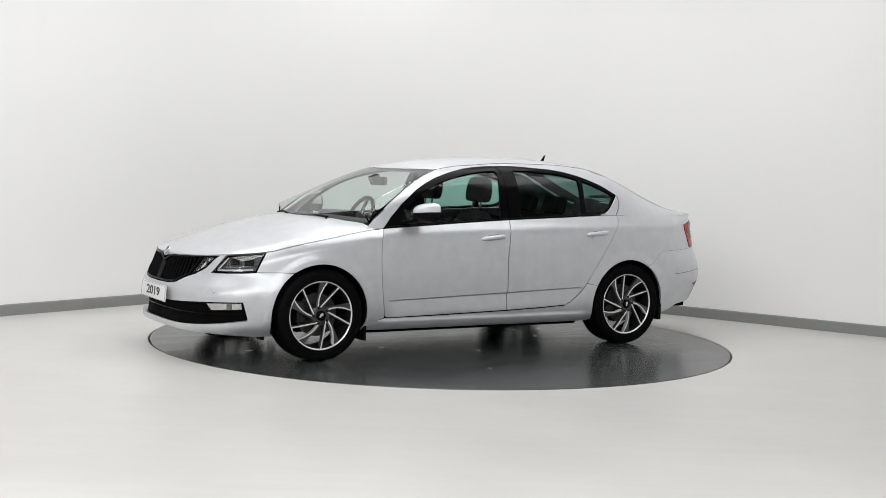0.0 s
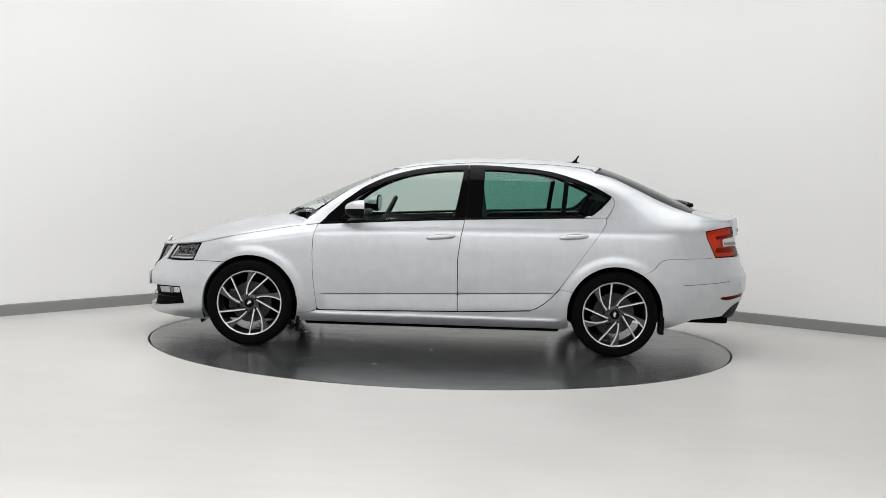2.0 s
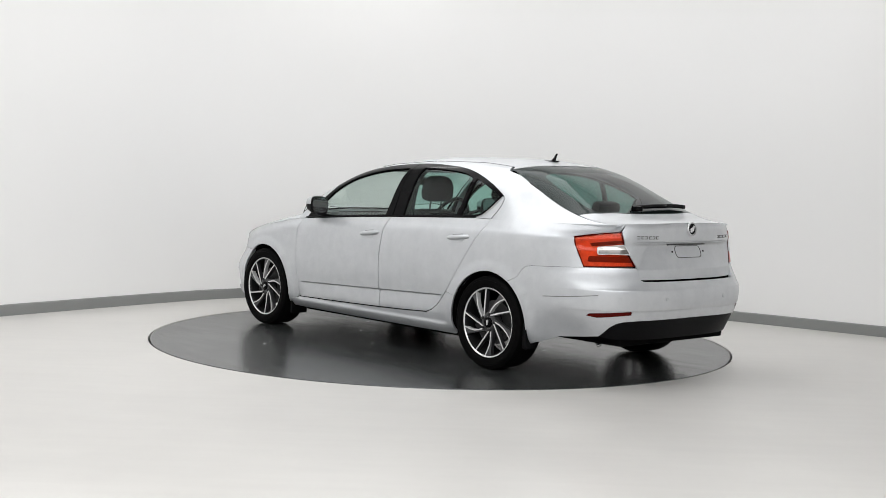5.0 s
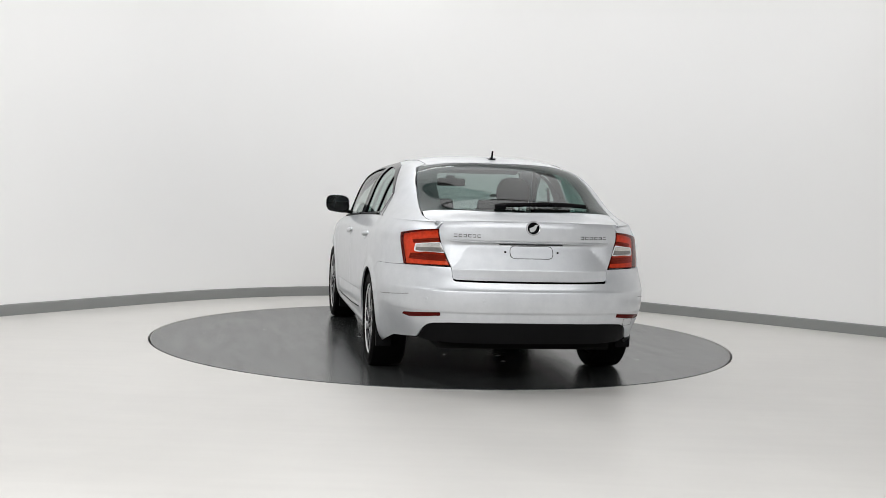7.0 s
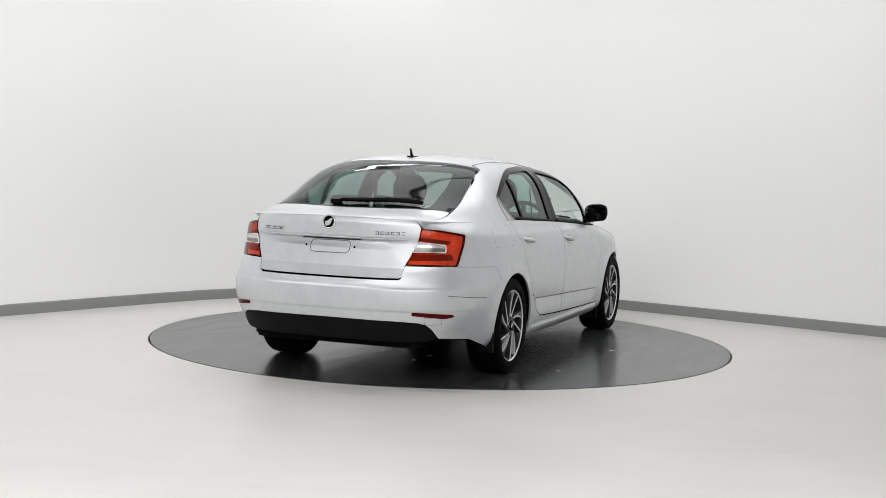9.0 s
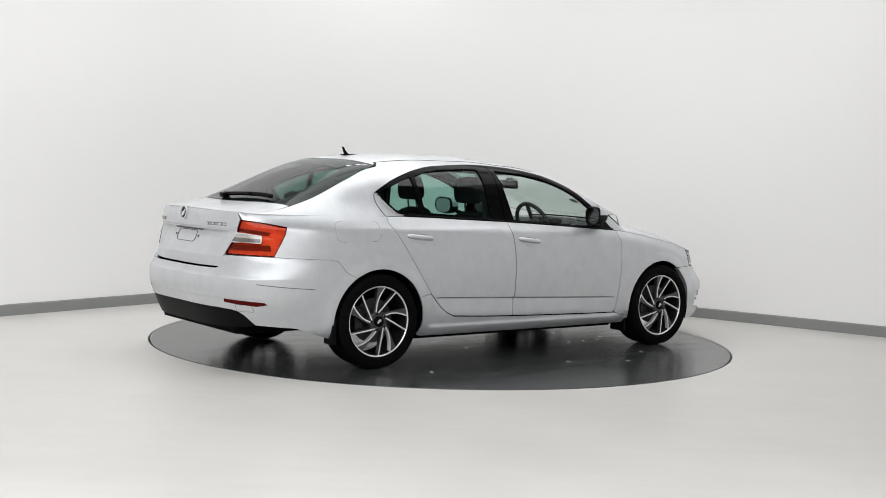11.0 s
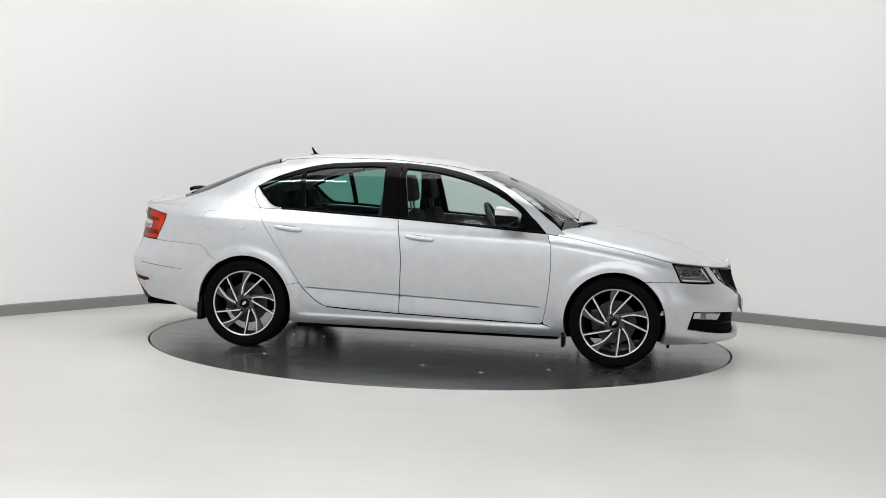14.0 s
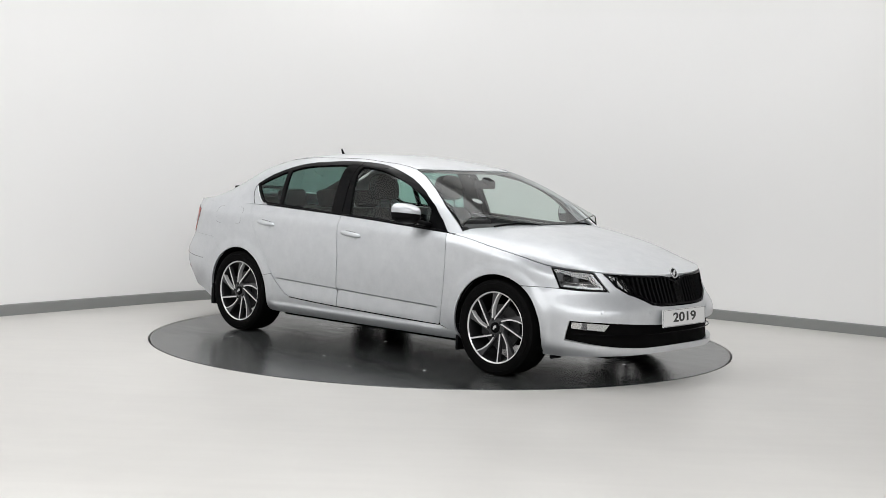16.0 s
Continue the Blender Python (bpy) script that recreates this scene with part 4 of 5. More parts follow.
def roof_and_glass():
    yr = [(x, float(section(np.array(x), np.array(rail_t(x))))) for x in np.linspace(0.25, -1.17, 22)]
    half = [(0.352, 0.0), (0.347, 0.2), (0.325, 0.38), (0.285, yr[0][1] - 0.03)] + yr + [(-1.195, 0.53), (-1.235, 0.40), (-1.262, 0.2), (-1.27, 0.0)]
    panel("roof", CAR, SILVER, top, half + [(x, -y) for x, y in reversed(half[1:-1])], step=0.05, gap=0.002, label="silver roof panel")
    ws = [(0.360, 0.0), (0.355, 0.2), (0.333, 0.38), (0.294, SCREEN_SIDE[-1][1] - 0.03)] + SCREEN_SIDE[::-1] + [(1.04, 0.60), (1.11, 0.40), (1.15, 0.2), (1.16, 0.0)]
    ws = ws + [(x, -y) for x, y in reversed(ws[1:-1])]
    hole = shrink(dense(ws, 0.04), 0.018)
    scr = panel("windscreen", CAR, SCREEN, top, ws, step=0.05, gap=0.006, flange=0, off=-0.002, label="clear curved windscreen")
    scr.visible_shadow = False
    panel("windscreen_border", scr, BLACK_GLOSS, top, ws, holes=[[tuple(v) for v in hole]], step=0.03, gap=0.004, flange=0, off=-0.006)
    rw = [(-1.28, 0.0), (-1.272, 0.2), (-1.245, 0.40), (-1.203, 0.535)] + REAR_SIDE[1:] + [(-1.965, 0.48), (-2.015, 0.25), (-2.03, 0.0)]
    rw = rw + [(x, -y) for x, y in reversed(rw[1:-1])]
    rg = panel("rear_window", CAR, REAR_GLASS, top, rw, step=0.05, gap=0.004, flange=0, off=-0.002, label="dark tinted rear window")
    rg.visible_shadow = False
    # border widened inwards in place of dark pillars and headlining behind the glass
    inner = [(-1.40, 0.0), (-1.40, 0.25), (-1.41, 0.40), (-1.43, 0.445), (-1.60, 0.475), (-1.88, 0.49), (-1.945, 0.47), (-1.99, 0.25), (-2.005, 0.0)]
    inner = rounded(inner + [(x, -y) for x, y in reversed(inner[1:-1])], 0.03)
    panel("rear_window_border_and_lining", rg, FRIT_AND_LINING, top, rw, holes=[inner], step=0.03, gap=0.004, flange=0, off=-0.006)
    # sticker on the screen
    c = top(np.array([0.79]), np.array([-0.44]))[0]
    st = lathe([(0.001, 0), (0.035, 0.001), (0.04, 0.001), (0.04, -0.001)], 24, "z")
    bmesh.ops.transform(st, matrix=Matrix.Translation(Vector(c) - Vector((0.012, 0, 0.02))) @ Euler((0, radians(24), 0)).to_matrix().to_4x4(), verts=st.verts)
    part("round_sticker", st, STICKER_GLINT, scr, "small round pale sticker")
    # rear wiper
    w = new("rear_wiper")
    w.parent = CAR
    pts = []
    for i in range(16):
        y = 0.13 - 0.58 * i / 15
        x = -1.985 + 0.045 * (i / 15)
        pts.append(Vector((x, y, float(top(np.array([x]), np.array([y]))[0, 2]) + 0.024)))
    tube("blade", pts[3:], 0.011, BLACK, w, "black wiper blade", flat=1.4)
    tube("arm", pts[:10], 0.012, BLACK_GLOSS, w, "black wiper arm", flat=1.2)
    part("pivot", box(pts[0] + Vector((-0.005, 0.0, -0.008)), (0.05, 0.07, 0.034)), BLACK_GLOSS, w, bevel=0.012)
    # aerial
    a = [(-1.035, 0), (-1.118, 0), (-1.121, 0.02), (-1.140, 0.068), (-1.130, 0.069), (-1.108, 0.038), (-1.085, 0.018), (-1.06, 0.010)]
    bm = prism([(x, z) for x, z in a], 0.012, Matrix.Translation((0.02, 0.006, float(roof_z(-1.1)) - 0.006)) @ Euler((radians(90), 0, 0)).to_matrix().to_4x4())
    part("aerial", bm, BLACK_GLOSS, CAR, "black shark-fin aerial", bevel=0.003)
    part("aerial_base", box((-1.065, 0, float(roof_z(-1.065)) + 0.002), (0.11, 0.045, 0.010)), BLACK_GLOSS, CAR, bevel=0.004)


roof_and_glass()


def sunk(y, z):
    """Depth of the tailgate's plate recess: deepest along its upper edge, with a slanting cheek at each side."""
    d = np.minimum(0.20 * (z - 0.745), 0.24 * (0.50 - np.abs(y)))
    return np.maximum(d, 0) * (1 - smooth(0.903, 0.912, z))


def plate_point(y, z, off):
    return end_point(y, z, True, off)[0] + Vector((float(sunk(y, z)), 0, 0))


def boot():
    half = [(-2.038, 0.0), (-2.023, 0.25), (-1.972, 0.48), (-1.905, 0.62)] + LID_SIDE[1:]
    rear = []
    for y in np.linspace(0.572, 0, 16):
        u = u_at(y, 1.03, True)
        rear.append((body_x(u, 1.03) + 0.002, float(y)))
    half = half + rear
    lid = panel("boot_lid", CAR, SILVER, top, half + [(x, -y) for x, y in reversed(half[1:-1])], step=0.03, gap=0.003, label="silver tailgate with a shallow plate recess")
    face = [(-2.243, 1.034), (-2.222, 0.985), (-2.29, 0.872), (-2.36, 0.758), (-2.385, 0.705), (-2.402, 0.684), (-2.43, 0.676), (-2.6, 0.674), (UR, 0.673), (UR, 1.036), (-2.5, 1.036)]
    full = [p for p in face[:9]] + [(2 * UR - u, z) for u, z in face[:8][::-1]] + [(2 * UR + 2.5, 1.036), (UR, 1.036), (-2.5, 1.036)]

    def folded(u, z):
        q = body(u, z)
        q[..., 0] += 0.32 * np.maximum(0.742 - z, 0) + sunk(q[..., 1], z)
        return q
    panel("tailgate_face", lid, SILVER, folded, full, step=0.022, gap=0.003, lines=[[(-2.30, z), (UR, z), (2 * UR + 2.30, z)] for z in (0.738, 0.743, 0.748, 0.9035, 0.9115)])
    # crease under the plate lamp
    verts = []
    for y in np.linspace(0.50, -0.50, 40):
        p, n = end_point(float(y), 0.914, True, 0.002)
        verts.append(p)
    tube("tailgate_crease", verts, 0.0035, SILVER, lid)
    # dark bar drawn for the shade under the recess's upper edge
    for y0, y1 in ((0.20, -0.20),):
        pts = [plate_point(float(y), 0.8985, 0.003) for y in np.linspace(y0, y1, 24)]
        tube("plate_recess_shade", pts, 0.0040, RIM_GREY, lid, "dark bar for the shade above the plate recess")
    # blank plate recess outline and two screw holes
    ring = rounded([(0.135, 0.890), (-0.135, 0.890), (-0.135, 0.815), (0.135, 0.815)], 0.034, 6)
    tube("plate_recess", [plate_point(float(y), float(z), 0.0012) for y, z in dense(ring, 0.02)], 0.0022, STEEL, lid, "oval seam of the empty plate recess", closed=True)
    for y in (0.165, -0.165):
        p, n = end_point(y, 0.853, True, 0.001)
        part("screw_hole", lathe([(0.001, -0.002), (0.006, -0.002), (0.007, 0.002), (0.001, 0.002)], 12, "y"), VOID, lid).matrix_basis = Matrix.Translation(plate_point(y, 0.853, 0.001)) @ n.to_track_quat("Y", "Z").to_matrix().to_4x4()
    round_badge("badge", 0.0, 1.003, True, lid)
    for text, y, z, w in (("ribbed", 0.40, 0.955, 0.165), ("ribbed", -0.395, 0.955, 0.185)):
        name_bars(y, z, w, lid)


def round_badge(name, y, z, rear, parent, r=0.045):
    p, n = end_point(y, min(z, 1.02), rear, 0.004)
    b = new(name)
    b.parent = parent if parent.parent is None else parent
    rot = n.to_track_quat("Y", "Z").to_matrix().to_4x4()
    b.matrix_basis = Matrix.Translation(p) @ rot
    part("ring", lathe([(r * 0.80, 0.0), (r * 0.82, 0.006), (r * 0.9, 0.008), (r, 0.004), (r, -0.004)], 40), EMBLEM, b, "chrome ring", smooth=True)
    part("disc", lathe([(0.001, 0.002), (r * 0.8, 0.002)], 32), BLACK_GLOSS, b, "black disc")
    part("emblem", prism([(-0.58 * r, -0.42 * r), (-0.30 * r, -0.50 * r), (0.00 * r, -0.22 * r), (0.36 * r, -0.06 * r), (0.62 * r, 0.06 * r), (0.46 * r, 0.26 * r), (0.56 * r, 0.40 * r), (0.30 * r, 0.56 * r), (-0.06 * r, 0.48 * r), (-0.30 * r, 0.22 * r), (-0.42 * r, -0.08 * r)], 0.004, Euler((radians(-90), 0, 0)).to_matrix().to_4x4() @ pose(0, 0, 0.002)), EMBLEM, b, bevel=0.0008)
    return b


def name_bars(y, z, w, parent):
    """A maker's lettering drawn as a row of plain chrome bars."""
    g = new("lettering")
    g.parent = parent
    for i in range(6):
        yy = y + w / 2 - w * (i + 0.5) / 6
        p, n = end_point(yy, z, True, 0.002)
        rot = n.to_track_quat("X", "Z").to_matrix()
        part("bar", box(p, (0.003, w / 6 * 0.72, 0.004), rot), STEEL, g)
        part("bar", box(p + Vector((0, 0, -0.015)), (0.003, w / 6 * 0.72, 0.004), rot), STEEL, g)
        part("bar", box(p + Vector((0, w / 6 * 0.3 * (1 if i % 2 else -1), -0.0075)), (0.003, 0.004, 0.013), rot), STEEL, g)


boot()


def rear_bumper():
    half = arch(-AX, 122, 198)[::-1] + [(-1.468, 0.659), (-1.49, 0.689), (-1.508, 0.711), (-1.53, 0.727), (-1.565, 0.736), (-1.75, 0.744), (-1.94, 0.7505), (-2.05, 0.753), (-2.2, 0.754), (-2.362, 0.754),
            (-2.389, 0.70), (-2.406, 0.678), (-2.43, 0.670), (-2.6, 0.668), (UR, 0.667)]
    low = [(UR, 0.422), (-2.4, 0.418), (-2.25, 0.410), (-2.19, 0.398), (-2.13, 0.373), (-2.09, 0.345), (-2.04, 0.31), (-1.88, 0.300), (-1.72, 0.290)]
    full = half + [(2 * UR - u, z) for u, z in half[:-1][::-1]] + [(2 * UR - u, z) for u, z in low[1:][::-1]] + low
    folds = [[(-1.75, z), (UR, z), (2 * UR + 1.75, z)] for z in (0.472, 0.480, 0.492, 0.608, 0.618, 0.632)]
    b = panel("rear_bumper", CAR, SILVER, body, full, lines=folds, step=0.03, gap=0.0012, flange=0.02, label="silver rear bumper with creases and red reflectors")
    d = [(-2.04, 0.306), (-2.09, 0.341), (-2.13, 0.369), (-2.19, 0.394), (-2.25, 0.406), (-2.4, 0.414), (UR, 0.418)]
    dl = [(UR, 0.285), (-2.4, 0.285), (-2.15, 0.29)]
    panel("diffuser", b, BLACK, body, d + [(2 * UR - u, z) for u, z in d[:-1][::-1]] + [(2 * UR - u, z) for u, z in dl[1:][::-1]] + dl, step=0.03, gap=0.0, flange=0.15, off=-0.006, label="black plastic lower rear valance")
    for flip in (False, True):
        my = -1 if flip else 1
        panel("reflector", b, DARK_RED, body, [(-1.93, 0.448), (-1.955, 0.462), (-2.325, 0.480), (-2.325, 0.458), (-2.02, 0.437)], step=0.03, gap=0, flange=0.006, off=0.003, flip=flip, label="slim dark red reflector")
        if flip:
            cover = rounded([(0.62, 0.445), (0.70, 0.445), (0.70, 0.400), (0.62, 0.400)], 0.008)
            tube("tow_cover", [end_point(-float(y), float(z), True, 0.0002)[0] for y, z in dense(cover, 0.02)], 0.0012, STEEL, b, "seam of the square towing-eye cover", closed=True)
        # grey line that paints the shade along the bumper's side crease
        pts, ns = surface(body, np.array([(u, z) for u, z in dense([(-1.60, 0.548), (-1.72, 0.557), (-1.86, 0.568), (-2.02, 0.580)], 0.03, False)]), outward)
        tube("bumper_crease_shade", [Vector((p[0], my * p[1], p[2])) for p in pts + ns * 0.0003], 0.0022, STEEL, b)


def exhaust():
    pipe = lathe([(0.022, -0.20), (0.024, 0.0), (0.027, 0.004), (0.027, 0.0), (0.021, -0.004), (0.021, -0.12), (0.001, -0.12)], 20)
    ob = part("exhaust_pipe", pipe, CHROME, CAR, "bright steel exhaust tailpipe", smooth=True)
    ob.matrix_basis = Matrix.Translation((-1.87, 0.32, 0.205)) @ Euler((radians(-28), 0, radians(78))).to_matrix().to_4x4()


rear_bumper()
exhaust()


def front_bumper():
    top_half = [(1.568, 0.6128), (1.60, 0.6122), (1.697, 0.609), (1.78, 0.602), (1.90, 0.598), (2.026, 0.597), (1.985, 0.655), (1.945, edge_z(1.945) - 0.003), (1.998, edge_z(1.998) - 0.003),
                (2.035, 0.68), (2.08, 0.625), (2.16, 0.582), (2.21, 0.568), (2.262, 0.550), (2.353, 0.514), (2.424, 0.503), (UF, 0.499)]
    low = [(UF, 0.205), (2.3, 0.200), (1.91, 0.188), (1.66, 0.176), (1.60, 0.172)] + arch(AX, -24, 56)
    full = top_half + [(2 * UF - u, z) for u, z in top_half[:-1][::-1]] + [(2 * UF - u, z) for u, z in low[1:][::-1]] + low
    ih = [(1.70, 0.413), (1.85, 0.410), (2.05, 0.405), (2.25, 0.395), (2.43, 0.385), (UF, 0.383), ]
    il = [(UF, 0.245), (2.3, 0.243), (2.05, 0.252), (1.87, 0.264), (1.665, 0.287)]
    intake = ih + [(2 * UF - u, z) for u, z in ih[:-1][::-1]] + [(2 * UF - u, z) for u, z in il[1:][::-1]] + il
    b = panel("front_bumper", CAR, SILVER, body, full, holes=[intake], step=0.03, gap=0.001, flange=0.03, label="silver front bumper with a black lower intake")
    panel("lower_intake", b, VOID, body, intake, step=0.04, gap=-0.003, flange=0, off=-0.035, label="black mesh lower intake")
    for z, r in ((0.322, 0.004),):
        pts, ns = surface(body, np.array(dense([(1.72, z + 0.006), (2.0, z + 0.002), (UF, z), (2 * UF - 2.0, z + 0.002), (2 * UF - 1.72, z + 0.006)], 0.04, False)), outward)
        tube("intake_bar", [Vector(p) for p in pts - ns * 0.016], r, BLACK_GLOSS, b, "gloss black horizontal intake bar")
    # grille
    gh = [(2.135, edge_z(2.135) - 0.006), (2.25, edge_z(2.25) - 0.006), (2.38, edge_z(2.38) - 0.006), (2.47, edge_z(2.47) - 0.008), (2.505, 0.682), (UF, 0.655)]
    gl = [(UF, 0.505), (2.424, 0.508), (2.353, 0.519), (2.262, 0.555), (2.212, 0.573), (2.172, 0.645)]
    grille_out = gh + [(2 * UF - u, z) for u, z in gh[:-1][::-1]] + [(2 * UF - u, z) for u, z in gl[1:][::-1]] + gl
    gr = panel("grille", CAR, BLACK, body, grille_out, step=0.03, gap=0.001, flange=0, off=-0.04, label="black grille with upright double slats")
    panel("grille_frame", gr, BLACK_GLOSS, body, grille_out, holes=[[tuple(v) for v in shrink(dense(grille_out, 0.02), 0.013)]], step=0.015, gap=0.001, flange=0.045, off=0.004, label="gloss black grille frame")
    for k in range(-13, 14):
        if k == 0:
            continue
        y = 0.055 * math.copysign(1, k) + 0.0375 * k - 0.0375 * math.copysign(1, k) + 0.01 * math.copysign(1, k)
        zt, zb = 0.690, 0.512
        if abs(y) > 0.30:
            zb = 0.512 + (abs(y) - 0.30) * 0.42
        if abs(y) > 0.58:
            continue
        a = [end_point(y, z, False, -0.012)[0] for z in np.linspace(zb, zt, 6)]
        bmv, fc = [], []
        for p in a:
            bmv += [p + Vector((0.004, 0.006, 0)), p + Vector((0.010, 0, 0)), p + Vector((0.004, -0.006, 0)), p + Vector((-0.022, 0, 0))]
        for i in range(5):
            for j in range(4):
                fc.append((4 * i + j, 4 * i + (j + 1) % 4, 4 * i + 4 + (j + 1) % 4, 4 * i + 4 + j))
        mk("slat", bmv, fc, BLACK, gr, smooth=False)
    # middle sensor plate
    mid = [end_point(y, z, False, 0.0)[0] for y, z in ((0.038, 0.655), (-0.038, 0.655), (-0.038, 0.515), (0.038, 0.515))]
    bm = bmesh.new()
    bm.faces.new([bm.verts.new(p) for p in mid])
    bmesh.ops.solidify(bm, geom=list(bm.faces), thickness=0.012)
    part("sensor_plate", bm, BLACK_GLOSS, gr, "smooth dark grille centre plate")
    round_badge("badge", 0.0, 0.705, False, CAR, 0.037)
    # fog lamps
    for flip in (False, True):
        my = -1 if flip else 1
        fo = [(1.712, 0.407), (1.88, 0.403), (2.02, 0.397), (1.975, 0.348), (1.85, 0.354), (1.706, 0.360)]
        f = panel("fog_lamp", b, LAMP_CHROME, body, fo, step=0.03, gap=0.004, flange=0.03, off=-0.012, flip=flip, label="clear fog lamp in the lower intake")
        panel("fog_lens", f, CLEAR, body, fo, step=0.04, gap=0.002, flange=0, off=-0.006, flip=flip).visible_shadow = False
        panel("fog_reflector", f, CLEAR_LENS, body, [(1.725, 0.400), (1.775, 0.399), (1.77, 0.366), (1.72, 0.367)], step=0.03, gap=0, flange=0.004, off=-0.008, flip=flip)
        panel("fog_divider", f, LAMP_DARK, body, [(1.79, 0.402), (1.83, 0.402), (1.835, 0.356), (1.79, 0.358)], step=0.03, gap=0, flange=0.004, off=-0.007, flip=flip)
    # show plate with the year
    c, n = end_point(0.0, 0.43, False, 0.020)
    pl = new("number_plate")
    pl.parent = b
    pl.matrix_basis = Matrix.Translation((c.x, 0, 0.425)) @ Euler((0, radians(-4), 0)).to_matrix().to_4x4()
    part("plate_panel", box((0, 0, 0), (0.008, 0.520, 0.112)), WHITE_PLATE, pl, "white show plate", bevel=0.003)
    rim = rounded([(0.256, 0.052), (-0.256, 0.052), (-0.256, -0.052), (0.256, -0.052)], 0.008)
    tube("plate_border", [Vector((0.0042, y, z)) for y, z in rim], 0.0012, PLATE_BLACK, pl, closed=True)
    cu = bpy.data.curves.new("year", "FONT")
    cu.body, cu.size, cu.align_x, cu.align_y, cu.extrude, cu.offset = "2019", 0.100, "CENTER", "CENTER", 0.0008, 0.0022
    cu.materials.append(PLATE_BLACK)
    ob = new("year_lettering", cu)
    ob.parent = pl
    ob.matrix_basis = Matrix.Translation((0.0048, 0, 0)) @ Euler((radians(90), 0, radians(90))).to_matrix().to_4x4() @ Matrix.Diagonal((1.42, 0.84, 1, 1))


front_bumper()


def sensors():
    for rear, spots in ((False, ((0.34, 0.470), (0.66, 0.475), (-0.34, 0.470), (-0.66, 0.475))), (True, ((0.30, 0.555), (0.64, 0.555), (-0.30, 0.555), (-0.64, 0.555)))):
        for y, z in spots:
            p, n = end_point(y, z, rear, -0.001)
            ob = part("parking_sensor", lathe([(0.0001, 0.0022), (0.0095, 0.0022), (0.0100, 0.0006), (0.0118, 0.0006), (0.0124, 0.002), (0.0130, -0.002)], 20), SILVER, CAR, smooth=True)
            ob.matrix_basis = Matrix.Translation(p) @ n.to_track_quat("Y", "Z").to_matrix().to_4x4()


sensors()


# wheels
def blade(pts, a, r0):
    c, s = math.cos(a), math.sin(a)
    return [((x * c - y * s) * r0, (x * s + y * c) * r0) for x, y in pts]


def wheel():
    """A wheel whose outer face looks along +y, its middle at the origin."""
    w = new("wheel")
    R, r0 = 0.318, 0.236
    prof = [(0.228, -0.100), (0.238, -0.106), (0.270, -0.113), (0.300, -0.112), (0.3125, -0.102), (0.3165, -0.085), (0.318, -0.04), (0.318, 0.04), (0.3165, 0.085), (0.3125, 0.102), (0.300, 0.112), (0.282, 0.1145),
            (0.262, 0.1145), (0.246, 0.111), (0.240, 0.106), (0.230, 0.098)]
    tyre = part("tyre", lathe(prof, 72), RUBBER, w, "black low-profile tyre", smooth=True)
    for r, h in ((0.290, 0.1142), (0.251, 0.1128)):
        part("sidewall_ring", lathe([(r - 0.002, h - 0.002), (r, h + 0.0012), (r + 0.002, h - 0.002)], 72), RUBBER, tyre, smooth=True)
    rim = part("rim", lathe([(0.222, -0.09), (0.215, 0.0), (0.221, 0.075), (0.226, 0.094), (0.234, 0.103), (0.241, 0.104), (0.243, 0.100), (0.236, 0.092)], 72), RIM_DARK, w, "dark alloy rim barrel", smooth=True)
    part("rim_lip", lathe([(0.2285, 0.1000), (0.232, 0.1045), (0.2365, 0.1062), (0.2395, 0.1035)], 72), MACHINED, rim, "bright machined rim lip", smooth=True)
    up = Euler((radians(90), 0, radians(180))).to_matrix().to_4x4()
    arm1 = [(-0.160, 0.13), (-0.160, 0.30), (-0.135, 0.47), (-0.085, 0.72), (-0.045, 0.965), (0.192, 0.953), (0.076, 0.80), (-0.026, 0.61), (-0.068, 0.45), (-0.081, 0.32), (-0.080, 0.13)]
    edge1 = [(-0.072, 0.19), (-0.072, 0.32), (-0.058, 0.45), (-0.016, 0.61), (0.085, 0.80), (0.203, 0.955), (0.162, 0.957), (0.050, 0.81), (-0.052, 0.62), (-0.095, 0.45), (-0.109, 0.32), (-0.109, 0.19)]
    arm2 = [(-0.095, 0.14), (-0.095, 0.205), (0.20, 0.500), (0.550, 0.835), (0.596, 0.790), (0.255, 0.455), (-0.01, 0.20), (-0.03, 0.14)]
    edge2 = [(-0.088, 0.204), (0.210, 0.498), (0.561, 0.829), (0.587, 0.802), (0.238, 0.470), (-0.060, 0.176)]
    lift = Matrix.Translation((0, 0.068, 0)) @ up
    for k in range(5):
        a = -2 * math.pi * k / 5
        sp = part("spoke", prism(blade(arm1, a, r0), 0.029, lift), BLADE, rim, "curved anthracite spoke with machined edges", bevel=0.0012)
        part("machined_edge", prism(blade(edge1, a, r0), 0.0312, lift), MACHINED, sp, "bright machined spoke edge")
        sp2 = part("spoke", prism(blade(arm2, a, r0), 0.029, lift), RIM_GREY, rim, "straight alloy spoke with a machined face", bevel=0.0012)
        part("machined_edge", prism(blade(edge2, a, r0), 0.0312, lift), MACHINED, sp2, "bright machined spoke edge")
        c = Vector((math.sin(a + 0.3) * 0.056, 0.094, math.cos(a + 0.3) * 0.056))
        bm = lathe([(0.001, 0.0), (0.0105, 0.0), (0.0105, 0.010), (0.001, 0.012)], 12)
        bmesh.ops.translate(bm, vec=c, verts=bm.verts)
        part("wheel_bolt", bm, RIM_DARK, rim)
    part("hub", lathe([(0.075, 0.04), (0.070, 0.090), (0.056, 0.0985), (0.040, 0.0995), (0.038, 0.092), (0.001, 0.092)], 40), RIM_GREY, w, "dark wheel hub", smooth=True)
